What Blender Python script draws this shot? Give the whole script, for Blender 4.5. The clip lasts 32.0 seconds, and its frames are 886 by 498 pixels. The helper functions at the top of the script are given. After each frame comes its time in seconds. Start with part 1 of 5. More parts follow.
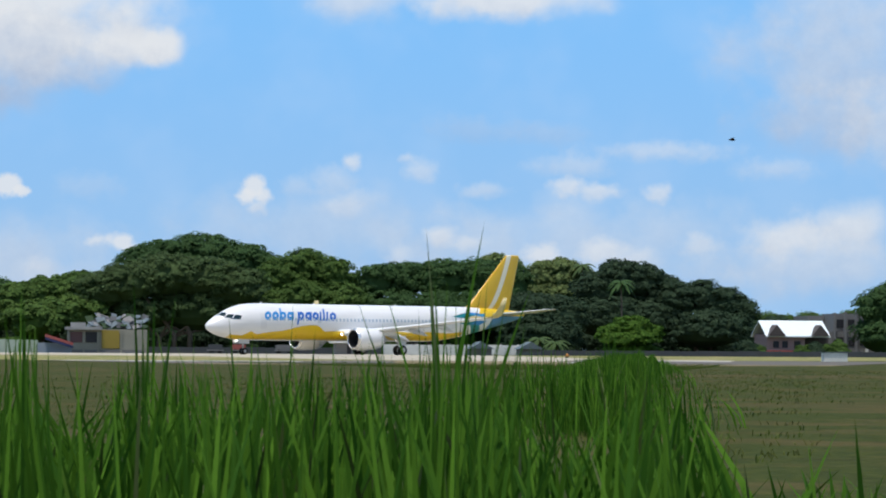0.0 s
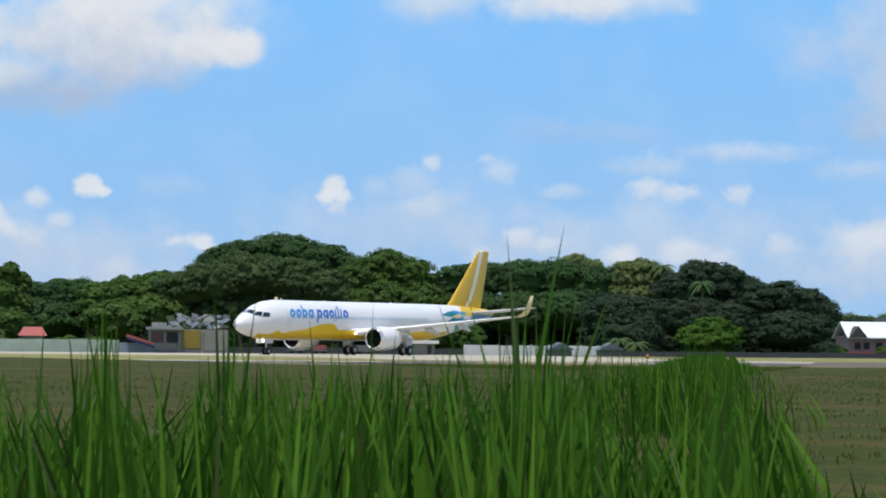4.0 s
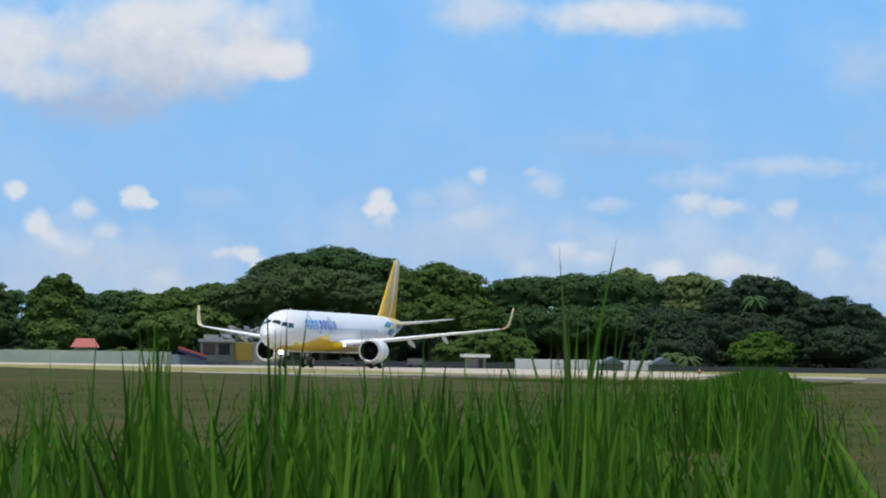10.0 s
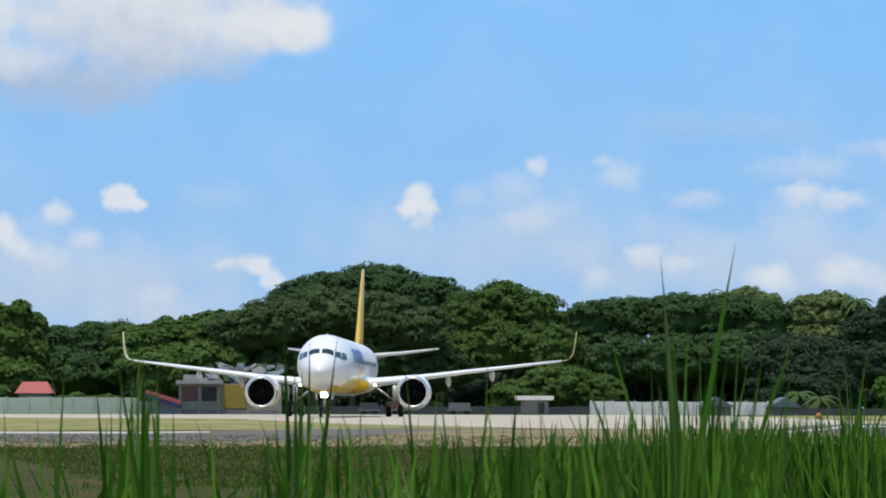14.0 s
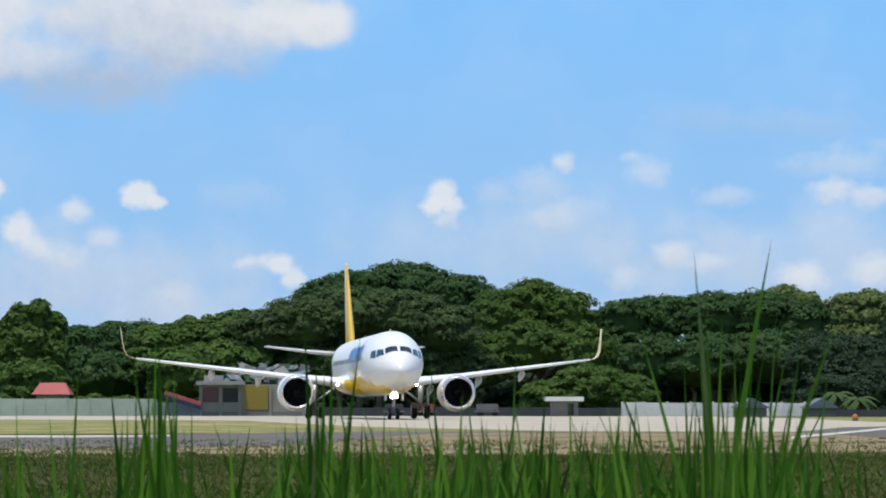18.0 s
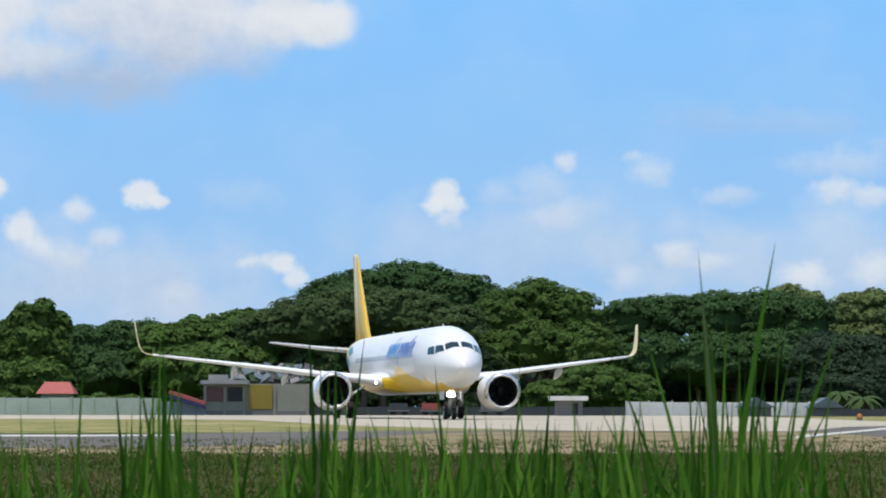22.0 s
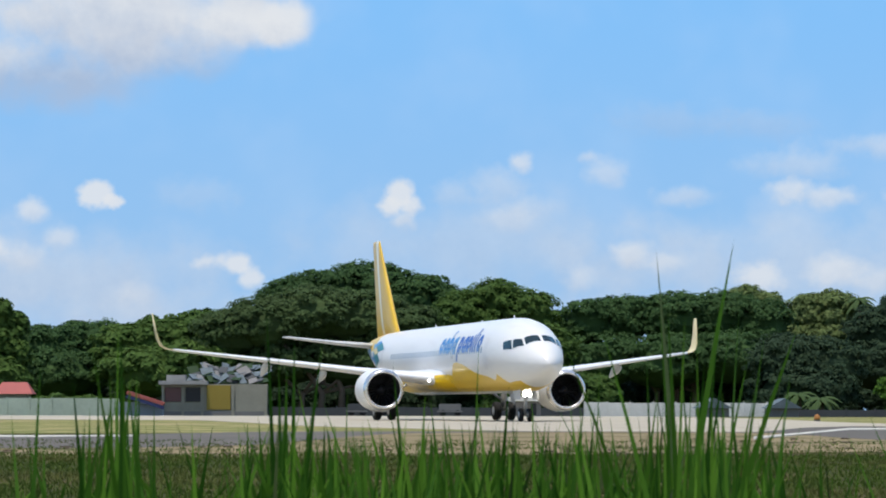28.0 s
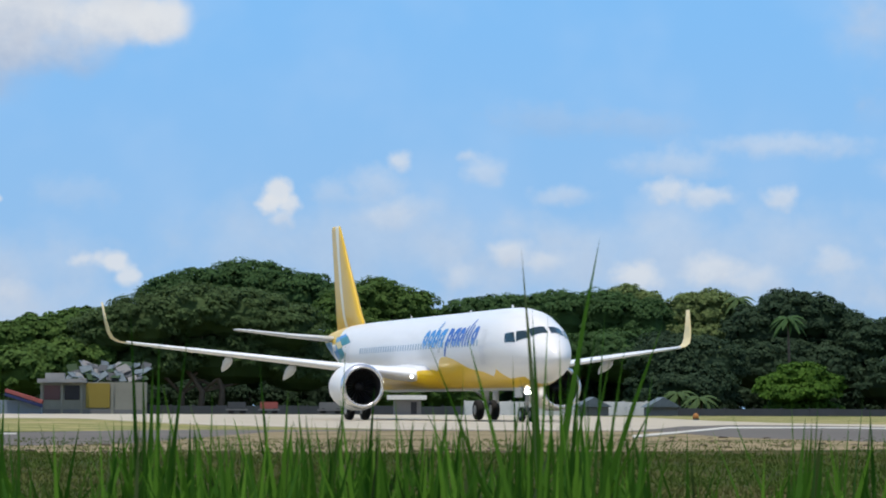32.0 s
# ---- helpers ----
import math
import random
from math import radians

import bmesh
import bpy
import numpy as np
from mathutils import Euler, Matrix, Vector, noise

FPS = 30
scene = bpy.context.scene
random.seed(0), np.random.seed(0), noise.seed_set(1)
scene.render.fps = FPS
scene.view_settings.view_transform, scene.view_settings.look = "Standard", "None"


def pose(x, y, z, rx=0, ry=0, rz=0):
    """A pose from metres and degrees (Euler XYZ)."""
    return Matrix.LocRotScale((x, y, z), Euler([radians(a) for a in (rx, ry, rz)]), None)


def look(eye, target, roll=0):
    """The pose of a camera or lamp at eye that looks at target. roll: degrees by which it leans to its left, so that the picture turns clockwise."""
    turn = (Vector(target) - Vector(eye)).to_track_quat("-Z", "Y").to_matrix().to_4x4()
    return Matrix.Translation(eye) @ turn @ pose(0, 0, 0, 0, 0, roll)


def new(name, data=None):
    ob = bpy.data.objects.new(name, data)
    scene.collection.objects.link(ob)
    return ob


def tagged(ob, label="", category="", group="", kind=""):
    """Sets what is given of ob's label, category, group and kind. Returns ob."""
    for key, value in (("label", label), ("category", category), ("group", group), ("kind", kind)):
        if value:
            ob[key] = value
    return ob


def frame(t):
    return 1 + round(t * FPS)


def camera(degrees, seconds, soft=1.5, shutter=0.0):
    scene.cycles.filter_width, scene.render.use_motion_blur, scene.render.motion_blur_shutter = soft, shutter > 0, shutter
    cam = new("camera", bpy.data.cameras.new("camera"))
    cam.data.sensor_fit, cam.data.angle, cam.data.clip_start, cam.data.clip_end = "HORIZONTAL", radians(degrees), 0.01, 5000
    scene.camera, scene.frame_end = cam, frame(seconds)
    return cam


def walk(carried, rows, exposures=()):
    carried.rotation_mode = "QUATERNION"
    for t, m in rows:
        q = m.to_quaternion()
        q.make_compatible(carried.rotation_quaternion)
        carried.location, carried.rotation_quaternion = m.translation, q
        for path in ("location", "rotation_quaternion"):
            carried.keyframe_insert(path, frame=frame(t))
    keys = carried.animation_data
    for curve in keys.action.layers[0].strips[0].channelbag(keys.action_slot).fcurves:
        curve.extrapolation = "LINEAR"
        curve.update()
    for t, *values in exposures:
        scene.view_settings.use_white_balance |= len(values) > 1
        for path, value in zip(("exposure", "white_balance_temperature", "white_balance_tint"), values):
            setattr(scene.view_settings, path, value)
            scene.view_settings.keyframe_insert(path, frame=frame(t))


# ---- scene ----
LENS = 17.15
cam = camera(LENS, 32.0, soft=1.9)
cam.data.dof.use_dof, cam.data.dof.focus_distance, cam.data.dof.aperture_fstop = True, 200.0, 40.0

# seconds, x, y, z, heading to the right of +y, tilt up, lean (degrees)
PATH = [
    (0, -22.696, -98.31, 0.838, 8.937, 1.939, 0.33),
    (0.5, -22.696, -98.31, 0.838, 8.840, 1.934, 0.32),
    (1, -22.696, -98.31, 0.838, 8.655, 1.937, 0.35),
    (2, -22.696, -98.31, 0.838, 8.211, 1.947, 0.41),
    (3, -22.696, -98.31, 0.838, 7.794, 1.947, 0.46),
    (3.5, -22.696, -98.31, 0.838, 7.583, 1.941, 0.48),
    (5.5, -22.696, -98.31, 0.838, 6.816, 1.951, 0.25),
    (6, -22.696, -98.31, 0.838, 6.715, 1.949, 0.23),
    (7, -22.696, -98.31, 0.838, 6.654, 1.968, 0.32),
    (8, -22.696, -98.31, 0.838, 6.553, 2.047, 0.52),
    (9, -22.696, -98.31, 0.838, 6.442, 2.127, 0.66),
    (9.5, -22.696, -98.31, 0.838, 6.383, 2.155, 0.74),
    (10, -22.696, -98.31, 0.838, 6.353, 2.196, 0.76),
    (10.5, -21.198, -91.82, 0.832, 6.154, 2.281, 0.75),
    (11, -17.378, -75.27, 0.818, 5.480, 2.595, 0.67),
    (11.5, -13.292, -57.57, 0.802, 4.894, 2.782, 0.59),
    (12, -9.452, -40.94, 0.787, 4.420, 2.877, 0.47),
    (12.5, -6.200, -26.85, 0.774, 4.029, 2.941, 0.34),
    (13, -3.878, -16.80, 0.765, 3.657, 2.991, 0.22),
    (13.5, -2.718, -11.77, 0.761, 3.436, 3.033, 0.14),
    (14, -1.805, -7.82, 0.757, 3.275, 3.080, 0.09),
    (14.5, -0.450, -1.95, 0.752, 3.083, 3.114, 0.06),
    (15.2, -0.100, -0.43, 0.750, 2.880, 3.111, 0.04),
    (16.5, 0.000, 0.00, 0.750, 2.578, 3.107, 0.00),
    (17, 0.000, 0.00, 0.750, 2.542, 3.117, 0.02),
    (18, 0.000, 0.00, 0.750, 2.475, 3.106, 0.05),
    (19, 0.000, 0.00, 0.750, 2.440, 3.108, 0.06),
    (20, 0.000, 0.00, 0.750, 2.424, 3.102, 0.06),
    (21, 0.000, 0.00, 0.750, 2.363, 3.094, 0.07),
    (22, 0.000, 0.00, 0.750, 2.389, 3.093, 0.07),
    (23, 0.000, 0.00, 0.750, 2.449, 3.090, 0.08),
    (24, 0.000, 0.00, 0.750, 2.499, 3.092, 0.08),
    (25, 0.000, 0.00, 0.750, 2.546, 3.098, 0.09),
    (25.5, 0.000, 0.00, 0.750, 2.569, 3.098, 0.09),
    (27.5, 0.000, 0.00, 0.750, 2.923, 3.101, 0.10),
    (28, 0.000, 0.00, 0.750, 3.199, 3.105, 0.10),
    (28.5, 0.003, 0.00, 0.750, 3.496, 3.115, 0.12),
    (29, 0.007, 0.00, 0.750, 3.756, 3.110, 0.13),
    (29.5, 0.011, 0.00, 0.750, 4.062, 3.123, 0.15),
    (30, 0.015, 0.00, 0.750, 4.360, 3.105, 0.16),
    (30.5, 0.020, 0.00, 0.750, 4.647, 3.093, 0.16),
    (31, 0.026, 0.00, 0.750, 4.932, 3.089, 0.17),
    (31.5, 0.025, 0.00, 0.750, 5.222, 3.088, 0.17),
    (32, 0.023, 0.00, 0.750, 5.521, 3.081, 0.17),
]


def shot(x, y, z, yaw, tilt, lean):
    a, b = radians(yaw), radians(tilt)
    way = Vector((math.sin(a) * math.cos(b), math.cos(a) * math.cos(b), math.sin(b)))
    return look((x, y, z), Vector((x, y, z)) + way * 100, lean)


walk(cam, [(row[0], shot(*row[1:])) for row in PATH], [(0, 0.0), (9, 0.02), (11, -0.1), (13, -0.03), (14, 0.0), (16.5, -0.18), (17, -0.2), (18, 0.02), (20, 0.1), (23, 0.0), (25, -0.04), (28, 0.0), (32, -0.05)])

# ---- world, sun ----
SUN_EL, SUN_AZ = 78.0, 215.0      # degrees; azimuth clockwise from +y
world = bpy.data.worlds.new("world")
scene.world = world
world.use_nodes = True
wn, wl = world.node_tree.nodes, world.node_tree.links
sky = wn.new("ShaderNodeTexSky")
sky.sky_type, sky.sun_disc = "NISHITA", False
sky.sun_elevation, sky.sun_rotation = radians(SUN_EL), radians(SUN_AZ)
wl.new(sky.outputs[0], wn["Background"].inputs[0])
wn["Background"].inputs[1].default_value = 0.15
sun = new("sun", bpy.data.lights.new("sun", "SUN"))
sun.data.energy, sun.data.angle, sun.data.color = 3.5, radians(0.6), (1.0, 0.95, 0.87)
sd = Vector((math.sin(radians(SUN_AZ)) * math.cos(radians(SUN_EL)), math.cos(radians(SUN_AZ)) * math.cos(radians(SUN_EL)), math.sin(radians(SUN_EL))))
sun.matrix_world = look(sd * 300, (0, 0, 0))


# ---- helpers ----
def link_mesh(name, verts, faces, mat, parent=None, smooth=False, label=""):
    me = bpy.data.meshes.new(name)
    me.from_pydata([tuple(v) for v in verts], [], [tuple(f) for f in faces])
    me.update()
    for m in (mat if isinstance(mat, (list, tuple)) else [mat]):
        me.materials.append(m)
    if smooth:
        me.polygons.foreach_set("use_smooth", [True] * len(me.polygons))
    ob = new(name, me)
    if parent is not None:
        ob.parent = parent
    if label:
        ob["label"] = label
    return ob


def part(name, bm, mat, parent=None, label="", smooth=False):
    me = bpy.data.meshes.new(name)
    bm.normal_update()
    bm.to_mesh(me)
    bm.free()
    me.materials.append(mat)
    if smooth:
        me.polygons.foreach_set("use_smooth", [True] * len(me.polygons))
    ob = new(name, me)
    if parent is not None:
        ob.parent = parent
    if label:
        ob["label"] = label
    return ob


def add_box(bm, cx, cy, cz, sx, sy, sz, bevel=0.0, turn=None):
    made = bmesh.ops.create_cube(bm, size=1.0)["verts"]
    for v in made:
        v.co = Vector((v.co.x * sx, v.co.y * sy, v.co.z * sz))
        if turn is not None:
            v.co = turn @ v.co
        v.co += Vector((cx, cy, cz))
    if bevel:
        edges = list({e for v in made for e in v.link_edges})
        bmesh.ops.bevel(bm, geom=edges, offset=bevel, segments=2, affect="EDGES")


def box(*a, **k):
    bm = bmesh.new()
    add_box(bm, *a, **k)
    return bm


def tube(points, radii, n=8, cap=True):
    """Verts and faces of a round tube through the points."""
    verts, faces = [], []
    pts = [Vector(p) for p in points]
    for i, p in enumerate(pts):
        d = (pts[min(i + 1, len(pts) - 1)] - pts[max(i - 1, 0)]).normalized()
        a = d.orthogonal().normalized() if abs(d.z) < 0.9 else Vector((1, 0, 0)) - d * d.x
        a.normalize()
        b = d.cross(a)
        for k in range(n):
            t = 2 * math.pi * k / n
            verts.append(p + (a * math.cos(t) + b * math.sin(t)) * radii[i])
    for i in range(len(pts) - 1):
        for k in range(n):
            q = (k + 1) % n
            faces.append((i * n + k, i * n + q, (i + 1) * n + q, (i + 1) * n + k))
    if cap:
        faces.append(tuple(range(n))[::-1])
        faces.append(tuple(range((len(pts) - 1) * n, len(pts) * n)))
    return verts, faces


def loft(rings, closed=True, caps=True):
    n = len(rings[0])
    verts = [v for r in rings for v in r]
    faces = []
    for i in range(len(rings) - 1):
        for k in range(n if closed else n - 1):
            q = (k + 1) % n
            faces.append((i * n + k, i * n + q, (i + 1) * n + q, (i + 1) * n + k))
    if caps and closed:
        faces.append(tuple(range(n))[::-1])
        faces.append(tuple(range((len(rings) - 1) * n, len(rings) * n)))
    return verts, faces


def empty(name, m, label, category, group="", kind=""):
    ob = new(name)
    ob.matrix_world = m
    return tagged(ob, label, category, group, kind)


# ---- materials ----
class Nodes:
    """A short way to write node trees."""

    def __init__(self, name, rough=0.8, metal=0.0, spec=0.3):
        self.m = bpy.data.materials.new(name)
        self.m.use_nodes = True
        self.t = self.m.node_tree
        self.n, self.l = self.t.nodes, self.t.links
        self.bsdf = self.n["Principled BSDF"]
        self.set(self.bsdf, "Roughness", rough)
        self.set(self.bsdf, "Metallic", metal)
        self.set(self.bsdf, "Specular IOR Level", spec)
        self.co = None

    def set(self, node, key, value):
        if hasattr(value, "links"):
            self.l.new(value, node.inputs[key])
        else:
            node.inputs[key].default_value = (*value, 1.0) if isinstance(value, tuple) and len(value) == 3 and node.inputs[key].type == "RGBA" else value

    def coords(self):
        if self.co is None:
            self.co = self.n.new("ShaderNodeTexCoord").outputs["Object"]
        return self.co

    def noise(self, scale, detail=4.0, rough=0.55, stretch=None, out="Fac"):
        nd = self.n.new("ShaderNodeTexNoise")
        src = self.coords()
        if stretch:
            mp = self.n.new("ShaderNodeMapping")
            self.l.new(src, mp.inputs[0])
            mp.inputs["Scale"].default_value = stretch
            src = mp.outputs[0]
        self.l.new(src, nd.inputs["Vector"])
        self.set(nd, "Scale", scale)
        self.set(nd, "Detail", detail)
        self.set(nd, "Roughness", rough)
        return nd.outputs[out]

    def math(self, op, a, b=0.0, c=None, clamp=False):
        nd = self.n.new("ShaderNodeMath")
        nd.operation, nd.use_clamp = op, clamp
        self.set(nd, 0, a)
        self.set(nd, 1, b)
        if c is not None:
            self.set(nd, 2, c)
        return nd.outputs[0]

    def ramp(self, fac, lo, hi, a=0.0, b=1.0):
        nd = self.n.new("ShaderNodeMapRange")
        nd.interpolation_type = "SMOOTHSTEP"
        for k, v in zip((0, 1, 2, 3, 4), (fac, lo, hi, a, b)):
            self.set(nd, k, v)
        return nd.outputs[0]

    def mix(self, fac, a, b, mode="MIX"):
        nd = self.n.new("ShaderNodeMix")
        nd.data_type, nd.blend_type = "RGBA", mode
        for k, v in ((0, fac), (6, a), (7, b)):
            self.set(nd, k, v)
        return nd.outputs[2]

    def xyz(self):
        nd = self.n.new("ShaderNodeSeparateXYZ")
        self.l.new(self.coords(), nd.inputs[0])
        return nd.outputs

    def color(self, c):
        self.set(self.bsdf, "Base Color", c)
        return self

    def bump(self, height, strength=0.3, distance=0.02):
        nd = self.n.new("ShaderNodeBump")
        self.set(nd, "Height", height)
        self.set(nd, "Strength", strength)
        self.set(nd, "Distance", distance)
        self.l.new(nd.outputs[0], self.bsdf.inputs["Normal"])
        return self


def mat_plain(name, c, rough=0.7, var=0.15, scale=3.0, metal=0.0, spec=0.3, bump=0.0):
    """A colour with grain at two scales."""
    k = Nodes(name, rough, metal, spec)
    dark, light = tuple(v * (1 - var) for v in c), tuple(min(1, v * (1 + var)) for v in c)
    n1, n2 = k.noise(scale), k.noise(scale * 9)
    k.color(k.mix(k.math("MULTIPLY_ADD", n1, 0.65, k.math("MULTIPLY", n2, 0.35)), dark, light))
    if bump:
        k.bump(n2, bump)
    return k.m


def mat_leaf(name, a, b, c):
    """Foliage: every clump has a tint of its own."""
    k = Nodes(name, 0.7, 0.0, 0.1)
    geo = k.n.new("ShaderNodeNewGeometry").outputs["Random Per Island"]
    big = k.noise(0.22, 2.0)
    base = k.mix(geo, a, b)
    col = k.mix(k.ramp(big, 0.42, 0.68), base, c)
    k.color(col)
    tr = k.n.new("ShaderNodeBsdfTranslucent")
    k.l.new(col, tr.inputs[0])
    mx = k.n.new("ShaderNodeMixShader")
    mx.inputs[0].default_value = 0.28
    k.l.new(k.bsdf.outputs[0], mx.inputs[1])
    k.l.new(tr.outputs[0], mx.inputs[2])
    k.l.new(mx.outputs[0], k.n["Material Output"].inputs[0])
    return k.m


def mat_emit(name, c, strength):
    k = Nodes(name)
    k.set(k.bsdf, "Emission Color", c)
    k.set(k.bsdf, "Emission Strength", strength)
    k.color((0.8, 0.8, 0.8))
    return k.m


LEAF_DEEP = mat_leaf("leaf_deep", (0.034, 0.076, 0.025), (0.076, 0.144, 0.046), (0.048, 0.097, 0.031))
LEAF_MID = mat_leaf("leaf_mid", (0.051, 0.101, 0.023), (0.106, 0.178, 0.039), (0.067, 0.124, 0.028))
LEAF_LIGHT = mat_leaf("leaf_light", (0.104, 0.156, 0.052), (0.208, 0.260, 0.091), (0.143, 0.195, 0.065))
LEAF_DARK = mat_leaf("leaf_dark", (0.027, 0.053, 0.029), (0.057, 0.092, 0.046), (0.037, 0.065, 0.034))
LEAF_SOFT = mat_leaf("leaf_soft", (0.049, 0.085, 0.030), (0.090, 0.141, 0.050), (0.063, 0.101, 0.036))
LEAF_FRESH = mat_leaf("leaf_fresh", (0.044, 0.101, 0.013), (0.088, 0.176, 0.022), (0.057, 0.121, 0.015))
BARK = mat_plain("bark", (0.13, 0.1, 0.075), 0.9, 0.35, 2.0, bump=0.4)

# ---- setting: sky backdrop, ground, pavements ----
EYE = 0.75
NEAR_SIGHT = 5200.0
LEVEL = 724.0
UNIT = NEAR_SIGHT / 3600.0     # the chart's distances are given for a sight of 3600


def way(px, py):
    """Heading and height angle of a place on the plan's own chart: 5200 units to one, level line at 724."""
    return math.atan((px - 565.0) / NEAR_SIGHT), (LEVEL - py) / NEAR_SIGHT


def spot(px, dist, z=0.0):
    d = dist * UNIT
    return Vector((d * (px - 565.0) / NEAR_SIGHT, d, z))


def high(py, dist):
    return EYE + dist * (LEVEL - py) / 3600.0


def on_ground(px, py, z=0.0):
    d = EYE * NEAR_SIGHT / (py - LEVEL)
    return spot(px, d / UNIT, z)


# clouds: chart x, y, half width, half height, density, brightness, softness
BANKS_LOW = [
    (150, 500, 430, 110, 0.6, 0.5, 1.0), (930, 440, 420, 120, 0.42, 0.55, 1.0), (1550, 470, 560, 120, 0.5, 0.6, 1.0), (700, 570, 900, 70, 0.35, 0.6, 1.0), (420, 345, 90, 40, 0.22, 0.7, 1.0),
    (160, 140, 250, 70, 0.85, 0.05, 1.0), (330, 95, 210, 55, 0.8, 0.3, 1.0), (290, 20, 340, 105, 1.0, 0.62, 0.6), (40, 105, 130, 50, 0.8, 0.75, 0.9), (480, 45, 140, 48, 1.0, 0.88, 0.5),
    (570, 40, 66, 50, 1.0, 1.0, 0.3), (330, -50, 330, 80, 0.95, 1.0, 0.7), (-60, 10, 200, 110, 0.95, 0.9, 0.7),
]
BANKS_HIGH = [
    (1985, 458, 120, 50, 0.8, 0.9, 0.7), (2130, 425, 130, 64, 0.85, 0.85, 0.8), (2060, 510, 300, 70, 0.6, 0.6, 1.0), (2120, 40, 300, 200, 0.72, 0.45, 1.0), (2060, 190, 200, 90, 0.6, 0.25, 1.0),
    (2260, 210, 160, 130, 0.6, 0.6, 1.0), (1330, -70, 230, 50, 0.95, 0.95, 0.5), (1010, -70, 120, 66, 0.7, 0.8, 0.9), (1700, 262, 190, 26, 0.5, 0.85, 1.0), (1960, 300, 110, 30, 0.4, 0.8, 1.0),
    (-250, 420, 160, 90, 0.8, 0.85, 0.8), (-300, 80, 300, 180, 0.9, 0.85, 0.6),
]
PUFFS_LEFT = [
    (245, 350, 36, 25, 1.0, 1.3, 0.15), (275, 362, 24, 12, 0.95, 1.2, 0.3), (135, 376, 34, 26, 0.8, 1.0, 0.7), (36, 412, 36, 34, 0.95, 1.05, 0.5), (66, 440, 44, 30, 0.85, 0.95, 0.7),
    (120, 460, 50, 30, 0.6, 0.8, 0.9), (190, 420, 40, 24, 0.65, 0.9, 0.8), (-12, 340, 30, 26, 1.0, 1.15, 0.3), (492, 466, 32, 22, 0.95, 1.15, 0.4), (520, 492, 26, 26, 0.9, 1.1, 0.5),
    (440, 464, 30, 12, 0.7, 1.0, 0.7), (318, 520, 40, 24, 0.45, 0.8, 1.0),
]
PUFFS_MIDDLE = [
    (785, 342, 30, 28, 1.0, 1.2, 0.25), (768, 362, 26, 18, 1.0, 1.1, 0.3), (808, 364, 24, 20, 0.95, 1.05, 0.4), (790, 390, 30, 20, 0.7, 0.85, 0.8), (1003, 288, 26, 24, 0.75, 1.0, 0.7),
    (960, 330, 66, 40, 0.4, 0.8, 1.0), (880, 340, 46, 26, 0.35, 0.75, 1.0), (985, 390, 70, 30, 0.45, 0.75, 1.0), (1020, 370, 60, 30, 0.35, 0.75, 1.0), (1150, 306, 46, 32, 0.5, 0.9, 0.9),
    (1118, 282, 24, 16, 0.5, 0.85, 0.9),
]
PUFFS_RIGHT = [
    (1195, 450, 52, 28, 0.75, 0.95, 0.6), (1265, 466, 44, 22, 0.6, 0.85, 0.8), (1110, 492, 44, 26, 0.55, 0.85, 0.9), (1290, 348, 66, 26, 0.5, 0.85, 0.9), (1480, 342, 50, 24, 0.75, 1.0, 0.6),
    (1545, 350, 60, 24, 0.75, 0.95, 0.6), (1490, 296, 110, 34, 0.45, 0.8, 1.0), (1425, 490, 56, 28, 0.85, 1.0, 0.5), (1560, 480, 60, 36, 0.75, 0.95, 0.6), (1640, 500, 70, 30, 0.6, 0.85, 0.8),
    (1790, 470, 60, 30, 0.6, 0.85, 0.9), (1690, 352, 36, 26, 0.7, 0.95, 0.6), (1270, 215, 130, 40, 0.3, 0.2, 1.0), (1440, 225, 110, 34, 0.28, 0.2, 1.0),
]
SKY_R = 412.0


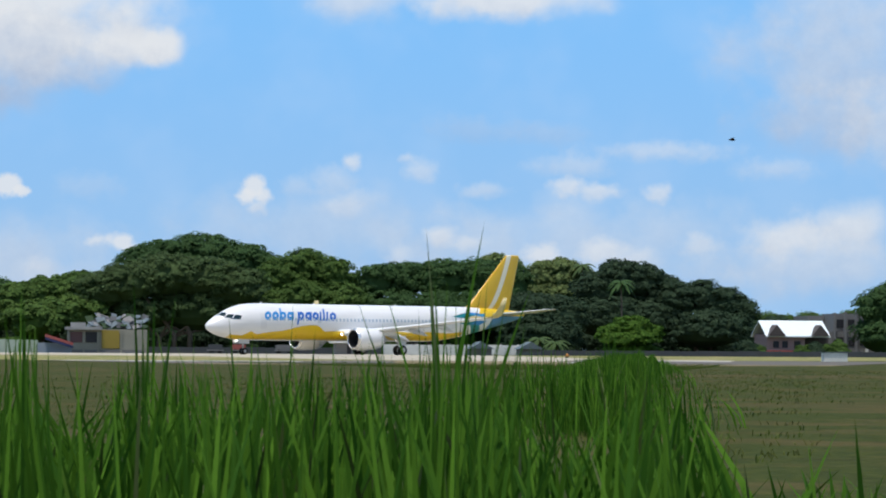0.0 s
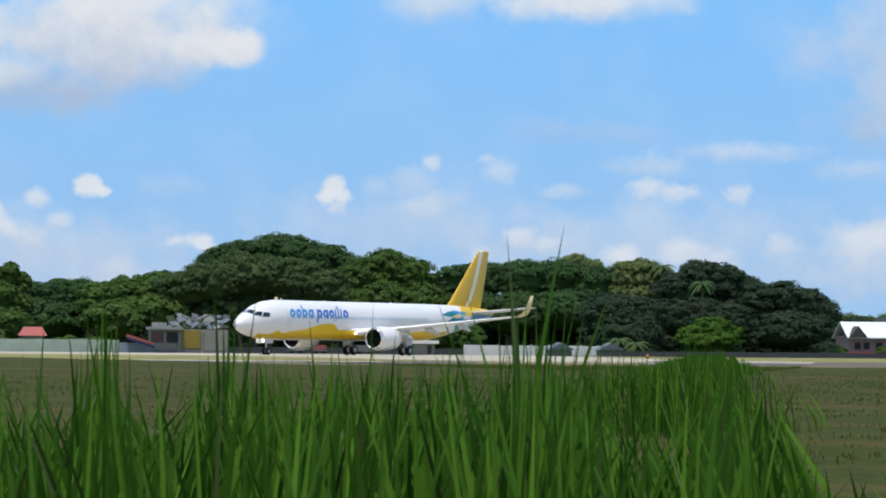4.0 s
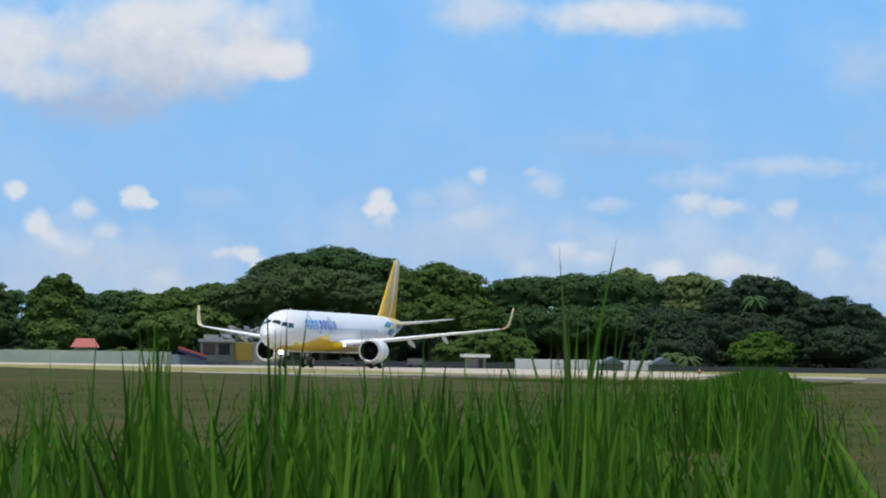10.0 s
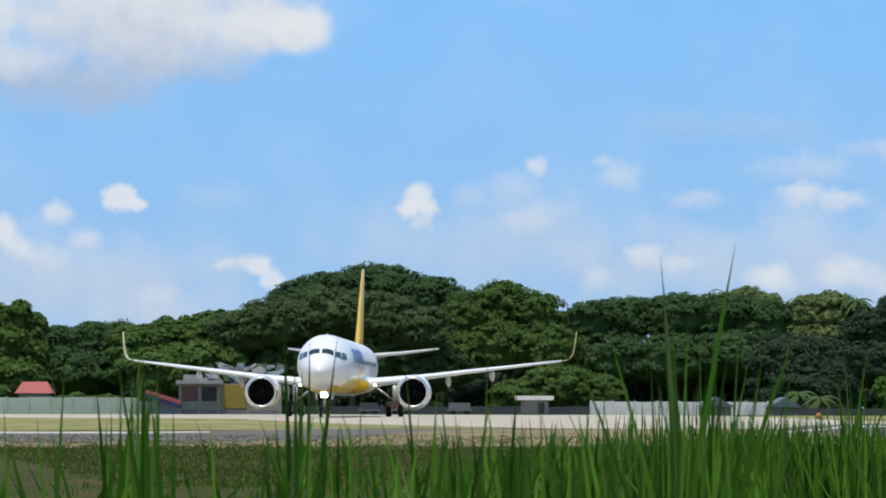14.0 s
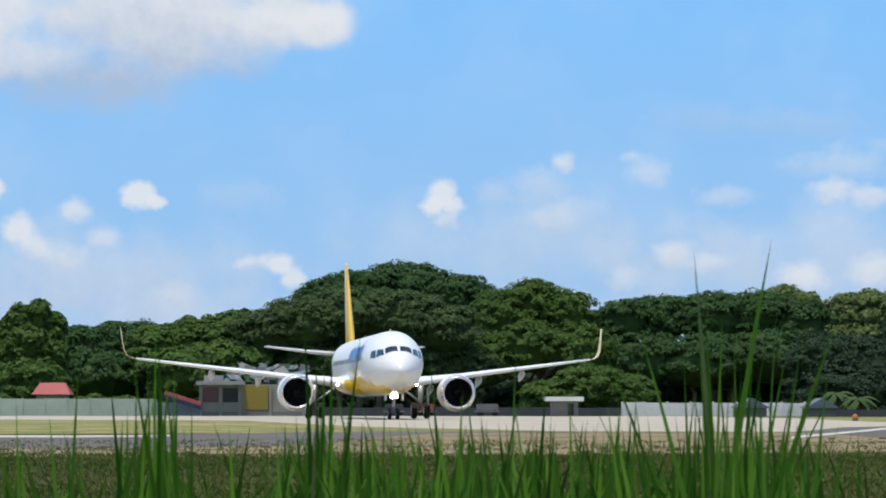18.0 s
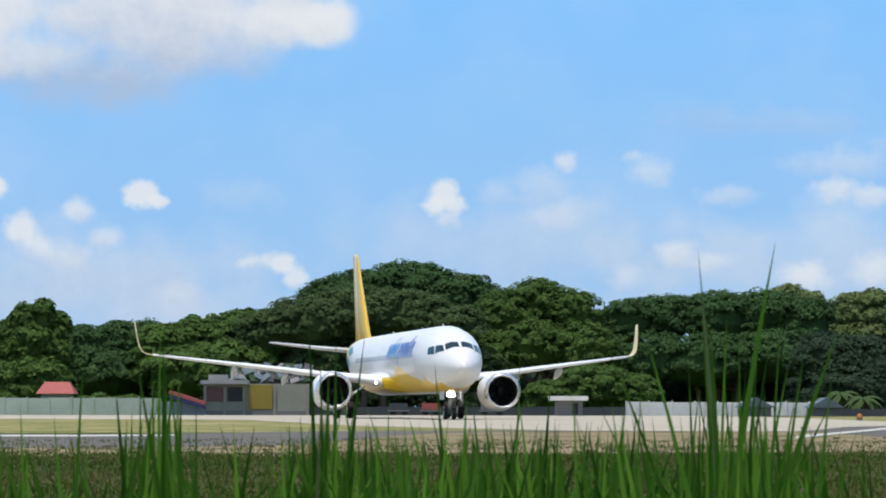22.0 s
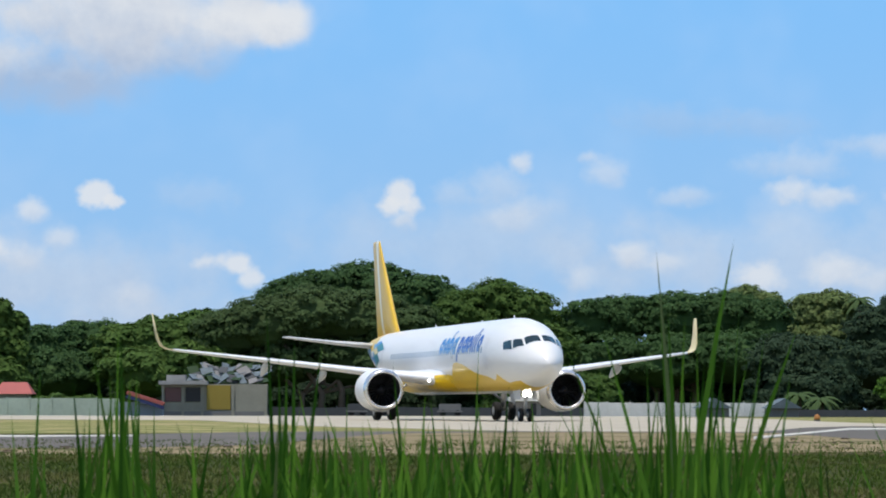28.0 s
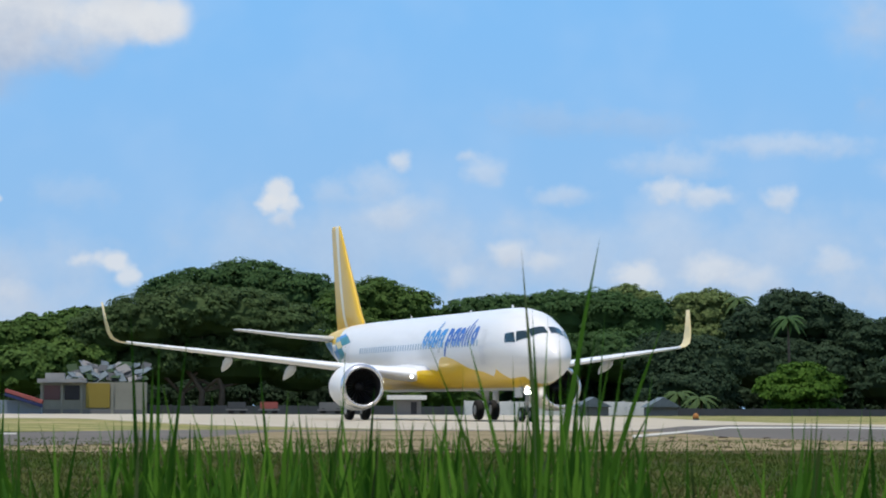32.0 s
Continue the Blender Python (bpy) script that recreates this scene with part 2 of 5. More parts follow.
def sky_material(lo, hi):
    """The sky between two chart columns, with the clouds that reach into it."""
    k = Nodes("sky_and_clouds")
    x, y, z = k.xyz()
    az = k.math("MULTIPLY", k.math("ARCTAN2", x, y), 57.2958)
    el = k.math("MULTIPLY", k.math("DIVIDE", z, SKY_R), 57.2958)
    flat = k.n.new("ShaderNodeCombineXYZ")
    k.l.new(az, flat.inputs[0])
    k.l.new(el, flat.inputs[1])
    k.co = flat.outputs[0]
    where = flat.outputs[0]
    for scale, amount, detail in ((1.1, 0.4, 2.0), (3.4, 0.2, 2.0)):
        warp = k.n.new("ShaderNodeVectorMath")
        warp.operation = "MULTIPLY_ADD"
        k.l.new(k.noise(scale, detail, 0.55, out="Color"), warp.inputs[0])
        warp.inputs[1].default_value = (amount, amount * 0.8, 0)
        shift = k.n.new("ShaderNodeVectorMath")
        k.l.new(where, shift.inputs[0])
        shift.inputs[1].default_value = (-amount * 0.5, -amount * 0.4, 0)
        k.l.new(shift.outputs[0], warp.inputs[2])
        where = warp.outputs[0]
    fine = k.math("ADD", k.math("MULTIPLY", k.noise(2.0, 3.0, 0.5), 0.7), k.math("MULTIPLY", k.noise(4.6, 2.0, 0.5), 0.3))
    broad = k.noise(0.85, 4.0, 0.5)
    puff = k.math("ADD", k.math("MULTIPLY", k.noise(2.2, 3.0, 0.5), 0.65), k.math("MULTIPLY", k.noise(6.5, 4.0, 0.55), 0.35))
    col = k.mix(k.ramp(el, 1.4, 9.5), (0.315, 0.545, 0.85), (0.225, 0.53, 0.95))
    col = k.mix(k.ramp(k.noise(0.35, 3.0), 0.4, 0.75, 0.0, 0.12), col, (0.7, 0.78, 0.92))
    for px, py, rx, ry, dens, bright, soft in BANKS_LOW + BANKS_HIGH + PUFFS_LEFT + PUFFS_MIDDLE + PUFFS_RIGHT:
        if px + 1.7 * rx + 60 < lo or px - 1.7 * rx - 60 > hi:
            continue
        a, e = (math.degrees(v) for v in way(px, py))
        ra, re = rx / NEAR_SIGHT * 57.3 * 1.08, ry / NEAR_SIGHT * 57.3 * 1.08
        soft, dens = min(1.15, soft + 0.35), dens * (0.93 if ry > 45 else 0.86)
        sub = k.n.new("ShaderNodeVectorMath")
        sub.operation = "SUBTRACT"
        k.l.new(where, sub.inputs[0])
        sub.inputs[1].default_value = (a, e + 0.1, 0)
        mul = k.n.new("ShaderNodeVectorMath")
        mul.operation = "MULTIPLY"
        k.l.new(sub.outputs[0], mul.inputs[0])
        mul.inputs[1].default_value = (1 / ra, 1 / re, 0)
        ln = k.n.new("ShaderNodeVectorMath")
        ln.operation = "LENGTH"
        k.l.new(mul.outputs[0], ln.inputs[0])
        d = k.math("MULTIPLY_ADD", broad if ry > 45 else fine, -1.2, k.math("ADD", ln.outputs["Value"], 0.57))
        mask = k.ramp(d, 1.0 - 0.85 * (0.3 + 0.7 * soft), 1.05, dens, 0.0)
        sp = k.n.new("ShaderNodeSeparateXYZ")
        k.l.new(mul.outputs[0], sp.inputs[0])
        lit = k.math("ADD", k.math("MULTIPLY_ADD", sp.outputs[1], 0.35, bright - 0.35), k.math("MULTIPLY", puff, 0.7), clamp=True)
        tone = k.mix(lit, (0.42, 0.5, 0.65), (0.76, 0.79, 0.83))
        col = k.mix(mask, col, tone)
    em = k.n.new("ShaderNodeEmission")
    k.l.new(col, em.inputs[0])
    em.inputs[1].default_value = 1.0
    k.l.new(em.outputs[0], k.n["Material Output"].inputs[0])
    return k.m


def sky_backdrop():
    rings = []
    for i in range(41):
        a = radians(-60 + 130 * i / 40)
        rings.append([(SKY_R * math.sin(a), SKY_R * math.cos(a), zz) for zz in (-6, 30, 70, 120, 180)])
    v, f = loft(rings, closed=False, caps=False)
    chart = [565 + NEAR_SIGHT * math.tan(radians(-60 + 3.25 * i)) for i in (19, 21)]
    paints = [sky_material(-9e9, chart[0]), sky_material(chart[0], chart[1]), sky_material(chart[1], 9e9)]
    ob = link_mesh("backdrop", v, f, paints, smooth=True)
    for poly in ob.data.polygons:
        column = poly.index // 4
        poly.material_index = (column >= 19) + (column >= 21)
    return tagged(ob, "pale blue daytime sky with scattered white cumulus clouds", "sky", kind="structure")


SKY = sky_backdrop()


def ground_material():
    k = Nodes("mown_field", 0.95, 0.0, 0.1)
    big, mid, small, tuft = k.noise(0.06, 3.0, stretch=(0.5, 1, 1)), k.noise(0.45, 5.0, 0.6), k.noise(1.5, 4.0, 0.6), k.noise(5.0, 5.0, 0.65)
    c = k.mix(k.ramp(tuft, 0.35, 0.7), (0.027, 0.039, 0.006), (0.063, 0.075, 0.013))
    c = k.mix(k.ramp(mid, 0.46, 0.64, 0.0, 0.6), c, (0.096, 0.072, 0.027))
    c = k.mix(k.ramp(small, 0.54, 0.66, 0.0, 0.65), c, (0.03, 0.035, 0.008))
    c = k.mix(k.ramp(big, 0.5, 0.66, 0.0, 0.55), c, (0.1, 0.075, 0.034))
    k.color(c)
    k.bump(tuft, 0.7, 0.12)
    return k.m


link = link_mesh("ground", [(-2400, -2400, 0), (2400, -2400, 0), (2400, 2400, 0), (-2400, 2400, 0)], [(0, 1, 2, 3)], ground_material())
tagged(link, "mown airfield grass with dry brown patches", "ground", kind="structure")


def mat_pavement(name, a, b, spot_c, scale=0.5):
    k = Nodes(name, 0.9, 0.0, 0.2)
    n1, n2, n3 = k.noise(0.12, 3.0, stretch=(0.3, 1, 1)), k.noise(scale, 4.0), k.noise(14.0, 3.0)
    c = k.mix(n2, a, b)
    c = k.mix(k.ramp(n1, 0.5, 0.75, 0.0, 0.6), c, spot_c)
    c = k.mix(k.math("MULTIPLY", n3, 0.35), c, tuple(v * 0.6 for v in a))
    k.color(c).bump(n3, 0.25, 0.01)
    return k.m


CONCRETE = mat_pavement("taxiway_concrete", (0.39, 0.35, 0.272), (0.52, 0.465, 0.36), (0.31, 0.272, 0.21))
ASPHALT = mat_pavement("runway_asphalt", (0.1, 0.09, 0.077), (0.155, 0.14, 0.118), (0.2, 0.175, 0.14))
PAINT = mat_plain("marking_paint", (0.5, 0.48, 0.42), 0.8, 0.25, 1.5)
def mat_soil():
    k = Nodes("dry_soil_verge", 0.95, 0.0, 0.1)
    n1, n2, n3 = k.noise(0.35, 4.0), k.noise(1.6, 4.0), k.noise(9.0, 4.0)
    c = k.mix(n2, (0.19, 0.15, 0.085), (0.31, 0.25, 0.145))
    c = k.mix(k.ramp(n1, 0.5, 0.62, 0.0, 0.75), c, (0.062, 0.075, 0.02))
    c = k.mix(k.ramp(n3, 0.55, 0.75, 0.0, 0.6), c, (0.045, 0.038, 0.02))
    k.color(c).bump(n3, 0.6, 0.05)
    return k.m


DRY = mat_soil()
def mat_verge():
    k = Nodes("green_verge", 0.95, 0.0, 0.1)
    n1, n2, n3 = k.noise(0.1, 4.0, stretch=(1, 0.5, 1)), k.noise(0.45, 4.0, 0.65, stretch=(1, 0.4, 1)), k.noise(4.0, 4.0)
    c = k.mix(n3, (0.12, 0.135, 0.038), (0.22, 0.22, 0.075))
    c = k.mix(k.ramp(n2, 0.46, 0.62, 0.0, 0.85), c, (0.32, 0.27, 0.12))
    c = k.mix(k.ramp(n1, 0.52, 0.66, 0.0, 0.7), c, (0.34, 0.275, 0.15))
    k.color(c).bump(n3, 0.5, 0.05)
    return k.m


VERGE = mat_verge()


def slab(name, far, near, z, mat, label, category="pavement"):
    """A flat strip between a far and a near line of chart points, with its edge going down into the soil."""
    n = 60
    def line(pts):
        xs = [p[0] for p in pts]
        out = []
        for i in range(n + 1):
            x = xs[0] + (xs[-1] - xs[0]) * i / n
            out.append(on_ground(x, float(np.interp(x, xs, [p[1] for p in pts]))))
        return out
    a, b = line(far), line(near)
    rings = [[(p.x, p.y, -0.1), (p.x, p.y, z), (q.x, q.y, z), (q.x, q.y, -0.1)] for p, q in zip(a, b)]
    v, f = loft(rings, closed=False, caps=False)
    return tagged(link_mesh(name, v, f, mat), label, category, kind="structure")


slab("verge", [(-700, 742), (500, 742), (1500, 739), (2700, 739)], [(-700, 773), (500, 768), (1500, 760), (2700, 752)], 0.006, VERGE, "green grass verge between taxiway and runway", "grass verge")
slab("road_runway", [(-700, 774), (200, 773), (560, 766), (1300, 764), (1430, 749), (1600, 752), (1900, 757), (2700, 757)], [(-700, 797), (300, 795), (520, 790), (760, 769), (1000, 766), (1450, 767), (1600, 778), (1900, 786), (2700, 786)], 0.012, ASPHALT, "worn dark grey asphalt runway", "runway")
slab("road_taxiway", [(-700, 738), (1250, 738), (1430, 742), (1560, 748), (1700, 752), (2050, 756)], [(-700, 743), (430, 746), (640, 757), (1000, 765), (1420, 766), (1500, 758), (1600, 755), (1740, 756), (2050, 760)], 0.02, CONCRETE, "sunlit pale concrete taxiway", "taxiway")
slab("verge_soil", [(-700, 796.5), (300, 794.5), (520, 789.5), (760, 768.5), (1000, 765.5), (1450, 766.5), (1600, 777.5), (1900, 785.5), (2700, 785.5)], [(-700, 806), (500, 812), (1300, 803), (1900, 798), (2700, 794)], 0.007, DRY, "bare brown soil verge along the runway", "soil")
slab("trim_edge_line", [(-700, 773.5), (150, 774), (320, 773)], [(-700, 777), (150, 777), (320, 775)], 0.03, PAINT, "faded white painted runway edge line", "marking")
slab("trim_lead_line", [(1410, 775), (1500, 767), (1580, 759), (1760, 759), (2060, 762)], [(1410, 779), (1500, 770), (1580, 762), (1760, 761), (2060, 764)], 0.03, PAINT, "faded white painted curving lead line", "marking")


def soil_clods():
    """Dark lumps of turned soil and torn turf along the runway's near edge."""
    r = random.Random(21)
    verts, faces = [], []
    for _ in range(170):
        px = r.uniform(-300, 1900)
        p = on_ground(px, r.uniform(793, 812) if px < 1300 else r.uniform(775, 800))
        sx, sy, sz = r.uniform(0.04, 0.15), r.uniform(0.05, 0.16), r.uniform(0.01, 0.035)
        k = len(verts)
        for ring, (q, h) in enumerate(((1.0, -0.3), (0.85, 0.45), (0.4, 0.95))):
            for i in range(7):
                a = 2 * math.pi * i / 7
                w = q * r.uniform(0.75, 1.2)
                verts.append((p.x + sx * w * math.cos(a), p.y + sy * w * math.sin(a), max(sz * h, -0.01) * r.uniform(0.8, 1.2) + 0.007))
        for ring in (0, 1):
            for i in range(7):
                j = (i + 1) % 7
                faces.append((k + ring * 7 + i, k + ring * 7 + j, k + ring * 7 + 7 + j, k + ring * 7 + 7 + i))
        faces.append(tuple(k + 14 + i for i in range(7)))
    mat = mat_plain("dark_soil_clod", (0.06, 0.045, 0.026), 0.95, 0.5, 4.0, bump=0.5)
    tagged(link_mesh("soil_clods", verts, faces, mat), "dark clods of soil and torn turf along the runway edge", "soil", kind="stuff")


soil_clods()

# ---- airliner: x forward, y to its own left, z up; origin on the ground under the wing ----
def livery():
    k = Nodes("white_and_yellow_paint", 0.28, 0.0, 0.5)
    x, y, z = k.xyz()
    peak = k.math("MULTIPLY", k.math("MAXIMUM", k.math("SUBTRACT", 1.0, k.math("ABSOLUTE", k.math("SUBTRACT", x, 17.7))), 0.0), 0.5)
    slope = k.n.new("ShaderNodeMapRange")
    for key, value in zip((0, 1, 2, 3, 4), (x, 17.2, 9.4, 2.2, 3.42)):
        k.set(slope, key, value)
    wave = k.math("MULTIPLY", k.math("SINE", k.math("MULTIPLY", x, 1.3)), 0.06)
    top = k.math("SUBTRACT", k.math("ADD", k.math("ADD", wave, peak), slope.outputs[0]), k.ramp(x, 8.7, 7.2, 0.0, 0.75))
    side = k.math("LESS_THAN", z, top)
    fore = k.math("MULTIPLY", k.math("LESS_THAN", x, 20.2), k.math("GREATER_THAN", x, -13.5))
    belly = k.math("GREATER_THAN", z, 1.72)
    yel = k.math("MULTIPLY", k.math("MULTIPLY", side, fore), belly)
    dirt = k.noise(0.8, 5.0, stretch=(0.4, 1, 2))
    white = k.mix(k.ramp(dirt, 0.45, 0.8, 0.0, 0.3), (0.76, 0.76, 0.76), (0.56, 0.55, 0.53))
    col = k.mix(yel, white, (0.72, 0.47, 0.008))
    # tail: yellow running down from the fin, teal and blue leaf shapes
    swoop = k.math("ADD", x, k.math("MULTIPLY", z, 1.1))
    tail = k.math("MULTIPLY", k.math("LESS_THAN", swoop, -10.6), k.math("GREATER_THAN", z, 4.55))
    col = k.mix(tail, col, (0.72, 0.47, 0.008))
    teal = k.math("MULTIPLY", k.math("LESS_THAN", k.math("ABSOLUTE", k.math("ADD", x, k.math("MULTIPLY_ADD", z, -0.8, 18.1))), 0.85), k.math("LESS_THAN", z, 4.5))
    col = k.mix(teal, col, (0.02, 0.24, 0.24))
    blue = k.math("MULTIPLY", k.math("LESS_THAN", k.math("ADD", x, k.math("MULTIPLY_ADD", z, 0.6, 0.0)), -15.6), k.math("LESS_THAN", z, 4.75))
    col = k.mix(blue, col, (0.07, 0.24, 0.5))
    col = k.mix(k.math("MULTIPLY", k.math("LESS_THAN", k.math("ABSOLUTE", k.math("ADD", x, k.math("MULTIPLY_ADD", z, 1.2, 10.6))), 0.6), k.math("MULTIPLY", k.math("GREATER_THAN", z, 4.1), k.math("LESS_THAN", z, 5.0))), col, (0.05, 0.28, 0.5))
    k.color(col)
    return k.m


def fin_paint():
    k = Nodes("yellow_fin_paint", 0.3, 0.0, 0.5)
    x, y, z = k.xyz()
    # a white band sweeping up the rudder
    mid = k.math("SUBTRACT", k.math("MULTIPLY", k.math("POWER", k.math("SUBTRACT", z, 5.0, clamp=False), 0.55), -1.45), 17.6)
    band = k.ramp(k.math("ABSOLUTE", k.math("SUBTRACT", x, mid)), 0.3, 0.42, 1.0, 0.0)
    n = k.noise(0.7, 4.0)
    base = k.mix(n, (0.62, 0.38, 0.015), (0.72, 0.46, 0.03))
    k.color(k.mix(band, base, (0.78, 0.74, 0.6)))
    return k.m


LIVERY, FIN = livery(), fin_paint()
PLANE_WHITE = mat_plain("aircraft_white", (0.78, 0.78, 0.78), 0.32, 0.06, 0.8, spec=0.5)
DOOR_WHITE = mat_plain("cabin_door_white", (0.7, 0.7, 0.71), 0.35, 0.06, 0.8, spec=0.5)
PLANE_GREY = mat_plain("aircraft_grey", (0.55, 0.56, 0.57), 0.4, 0.08, 0.8, spec=0.5)
YELLOW = mat_plain("sharklet_yellow", (0.66, 0.55, 0.28), 0.35, 0.08, 1.0)
LIP = mat_plain("bare_metal_lip", (0.75, 0.75, 0.76), 0.25, 0.05, 2.0, metal=0.8)
DUCT = mat_plain("dark_duct", (0.03, 0.03, 0.033), 0.6, 0.2, 3.0)
FANMAT = mat_plain("fan_blade_metal", (0.07, 0.07, 0.08), 0.35, 0.2, 3.0, metal=0.6)
GLASS_DARK = mat_plain("cockpit_glass", (0.012, 0.03, 0.035), 0.08, 0.2, 1.0, spec=0.8)
CABIN_GLASS = mat_plain("cabin_glass", (0.42, 0.5, 0.58), 0.15, 0.2, 1.0, spec=0.6)
NAME_LIGHT = mat_plain("lettering_light_blue", (0.03, 0.25, 0.62), 0.35, 0.1, 1.0)
TEAL = mat_plain("teal_paint", (0.01, 0.2, 0.24), 0.35, 0.1, 1.0)
SKY_BLUE = mat_plain("sky_blue_paint", (0.05, 0.25, 0.55), 0.35, 0.1, 1.0)
NAME_BLUE = mat_plain("lettering_blue", (0.02, 0.13, 0.5), 0.35, 0.1, 1.0)
RUBBER = mat_plain("tyre_rubber", (0.02, 0.02, 0.02), 0.85, 0.3, 6.0)
STEEL = mat_plain("gear_steel", (0.42, 0.42, 0.42), 0.4, 0.15, 4.0, metal=0.5)
LAMP = mat_emit("landing_light", (1.0, 0.95, 0.85), 22.0)

FUS = [(22.8, 3.05, 0.03, 0.03), (22.6, 3.06, 0.36, 0.34), (22.15, 3.1, 0.68, 0.66), (21.45, 3.18, 1.04, 1.02), (20.55, 3.3, 1.38, 1.38), (19.45, 3.44, 1.67, 1.72),
       (18.25, 3.55, 1.87, 1.95), (16.9, 3.61, 1.97, 2.05), (15.2, 3.62, 1.99, 2.07), (-8.0, 3.62, 1.99, 2.07), (-11.0, 3.7, 1.95, 1.99), (-14.0, 3.92, 1.76, 1.76),
       (-17.0, 4.22, 1.42, 1.42), (-20.0, 4.5, 1.0, 1.02), (-22.5, 4.72, 0.6, 0.64), (-24.2, 4.86, 0.27, 0.3)]
FUS = [(x, z + 0.08, ry, rz + 0.04 * min(1, rz / 2)) for x, z, ry, rz in FUS]
FX = [s[0] for s in FUS][::-1]


def fus(x, th, off=0.0):
    """A point of the fuselage's skin; th in degrees from the top, to the left (+) or right (-)."""
    zc, ry, rz = (float(np.interp(x, FX, [s[i] for s in FUS][::-1])) for i in (1, 2, 3))
    t = radians(th)
    return Vector((x, (ry + off) * math.sin(t), zc + (rz + off) * math.cos(t)))


def skin_patch(corners, nx=5, nt=5, off=0.02, depth=0.03):
    """A thin plate that follows the skin, between four (x, th) corners, in order round it."""
    (a, b, c, d) = corners
    grid = []
    for o in (off, off - depth):
        for i in range(nx + 1):
            for j in range(nt + 1):
                u, w = i / nx, j / nt
                x = (a[0] * (1 - u) + b[0] * u) * (1 - w) + (d[0] * (1 - u) + c[0] * u) * w
                t = (a[1] * (1 - u) + b[1] * u) * (1 - w) + (d[1] * (1 - u) + c[1] * u) * w
                grid.append(fus(x, t, o))
    m, faces = nt + 1, []
    for i in range(nx):
        for j in range(nt):
            faces.append((i * m + j, (i + 1) * m + j, (i + 1) * m + j + 1, i * m + j + 1))
    return grid, faces


def airfoil(x_le, y, z, chord, thick, n=10, vertical=False):
    """A closed ring round one section of a wing (or, vertical, of the fin)."""
    pts = []
    for i in range(2 * n):
        s = i / n if i < n else 2 - i / n
        u = 0.5 - 0.5 * math.cos(math.pi * s)
        h = 5 * thick * chord * (0.2969 * math.sqrt(u) - 0.126 * u - 0.3516 * u * u + 0.2843 * u ** 3 - 0.1015 * u ** 4)
        h = max(h, 0.012) * (1 if i < n else -1)
        pts.append((x_le - u * chord, y + h, z) if vertical else (x_le - u * chord, y, z + h * (1.15 if i < n else 0.75)))
    return pts


def revolve(profile, x0, y0, z0, n=36):
    return loft([[(x0 + x, y0 + r * math.cos(2 * math.pi * k / n), z0 + r * math.sin(2 * math.pi * k / n)) for k in range(n)] for x, r in profile], caps=False)


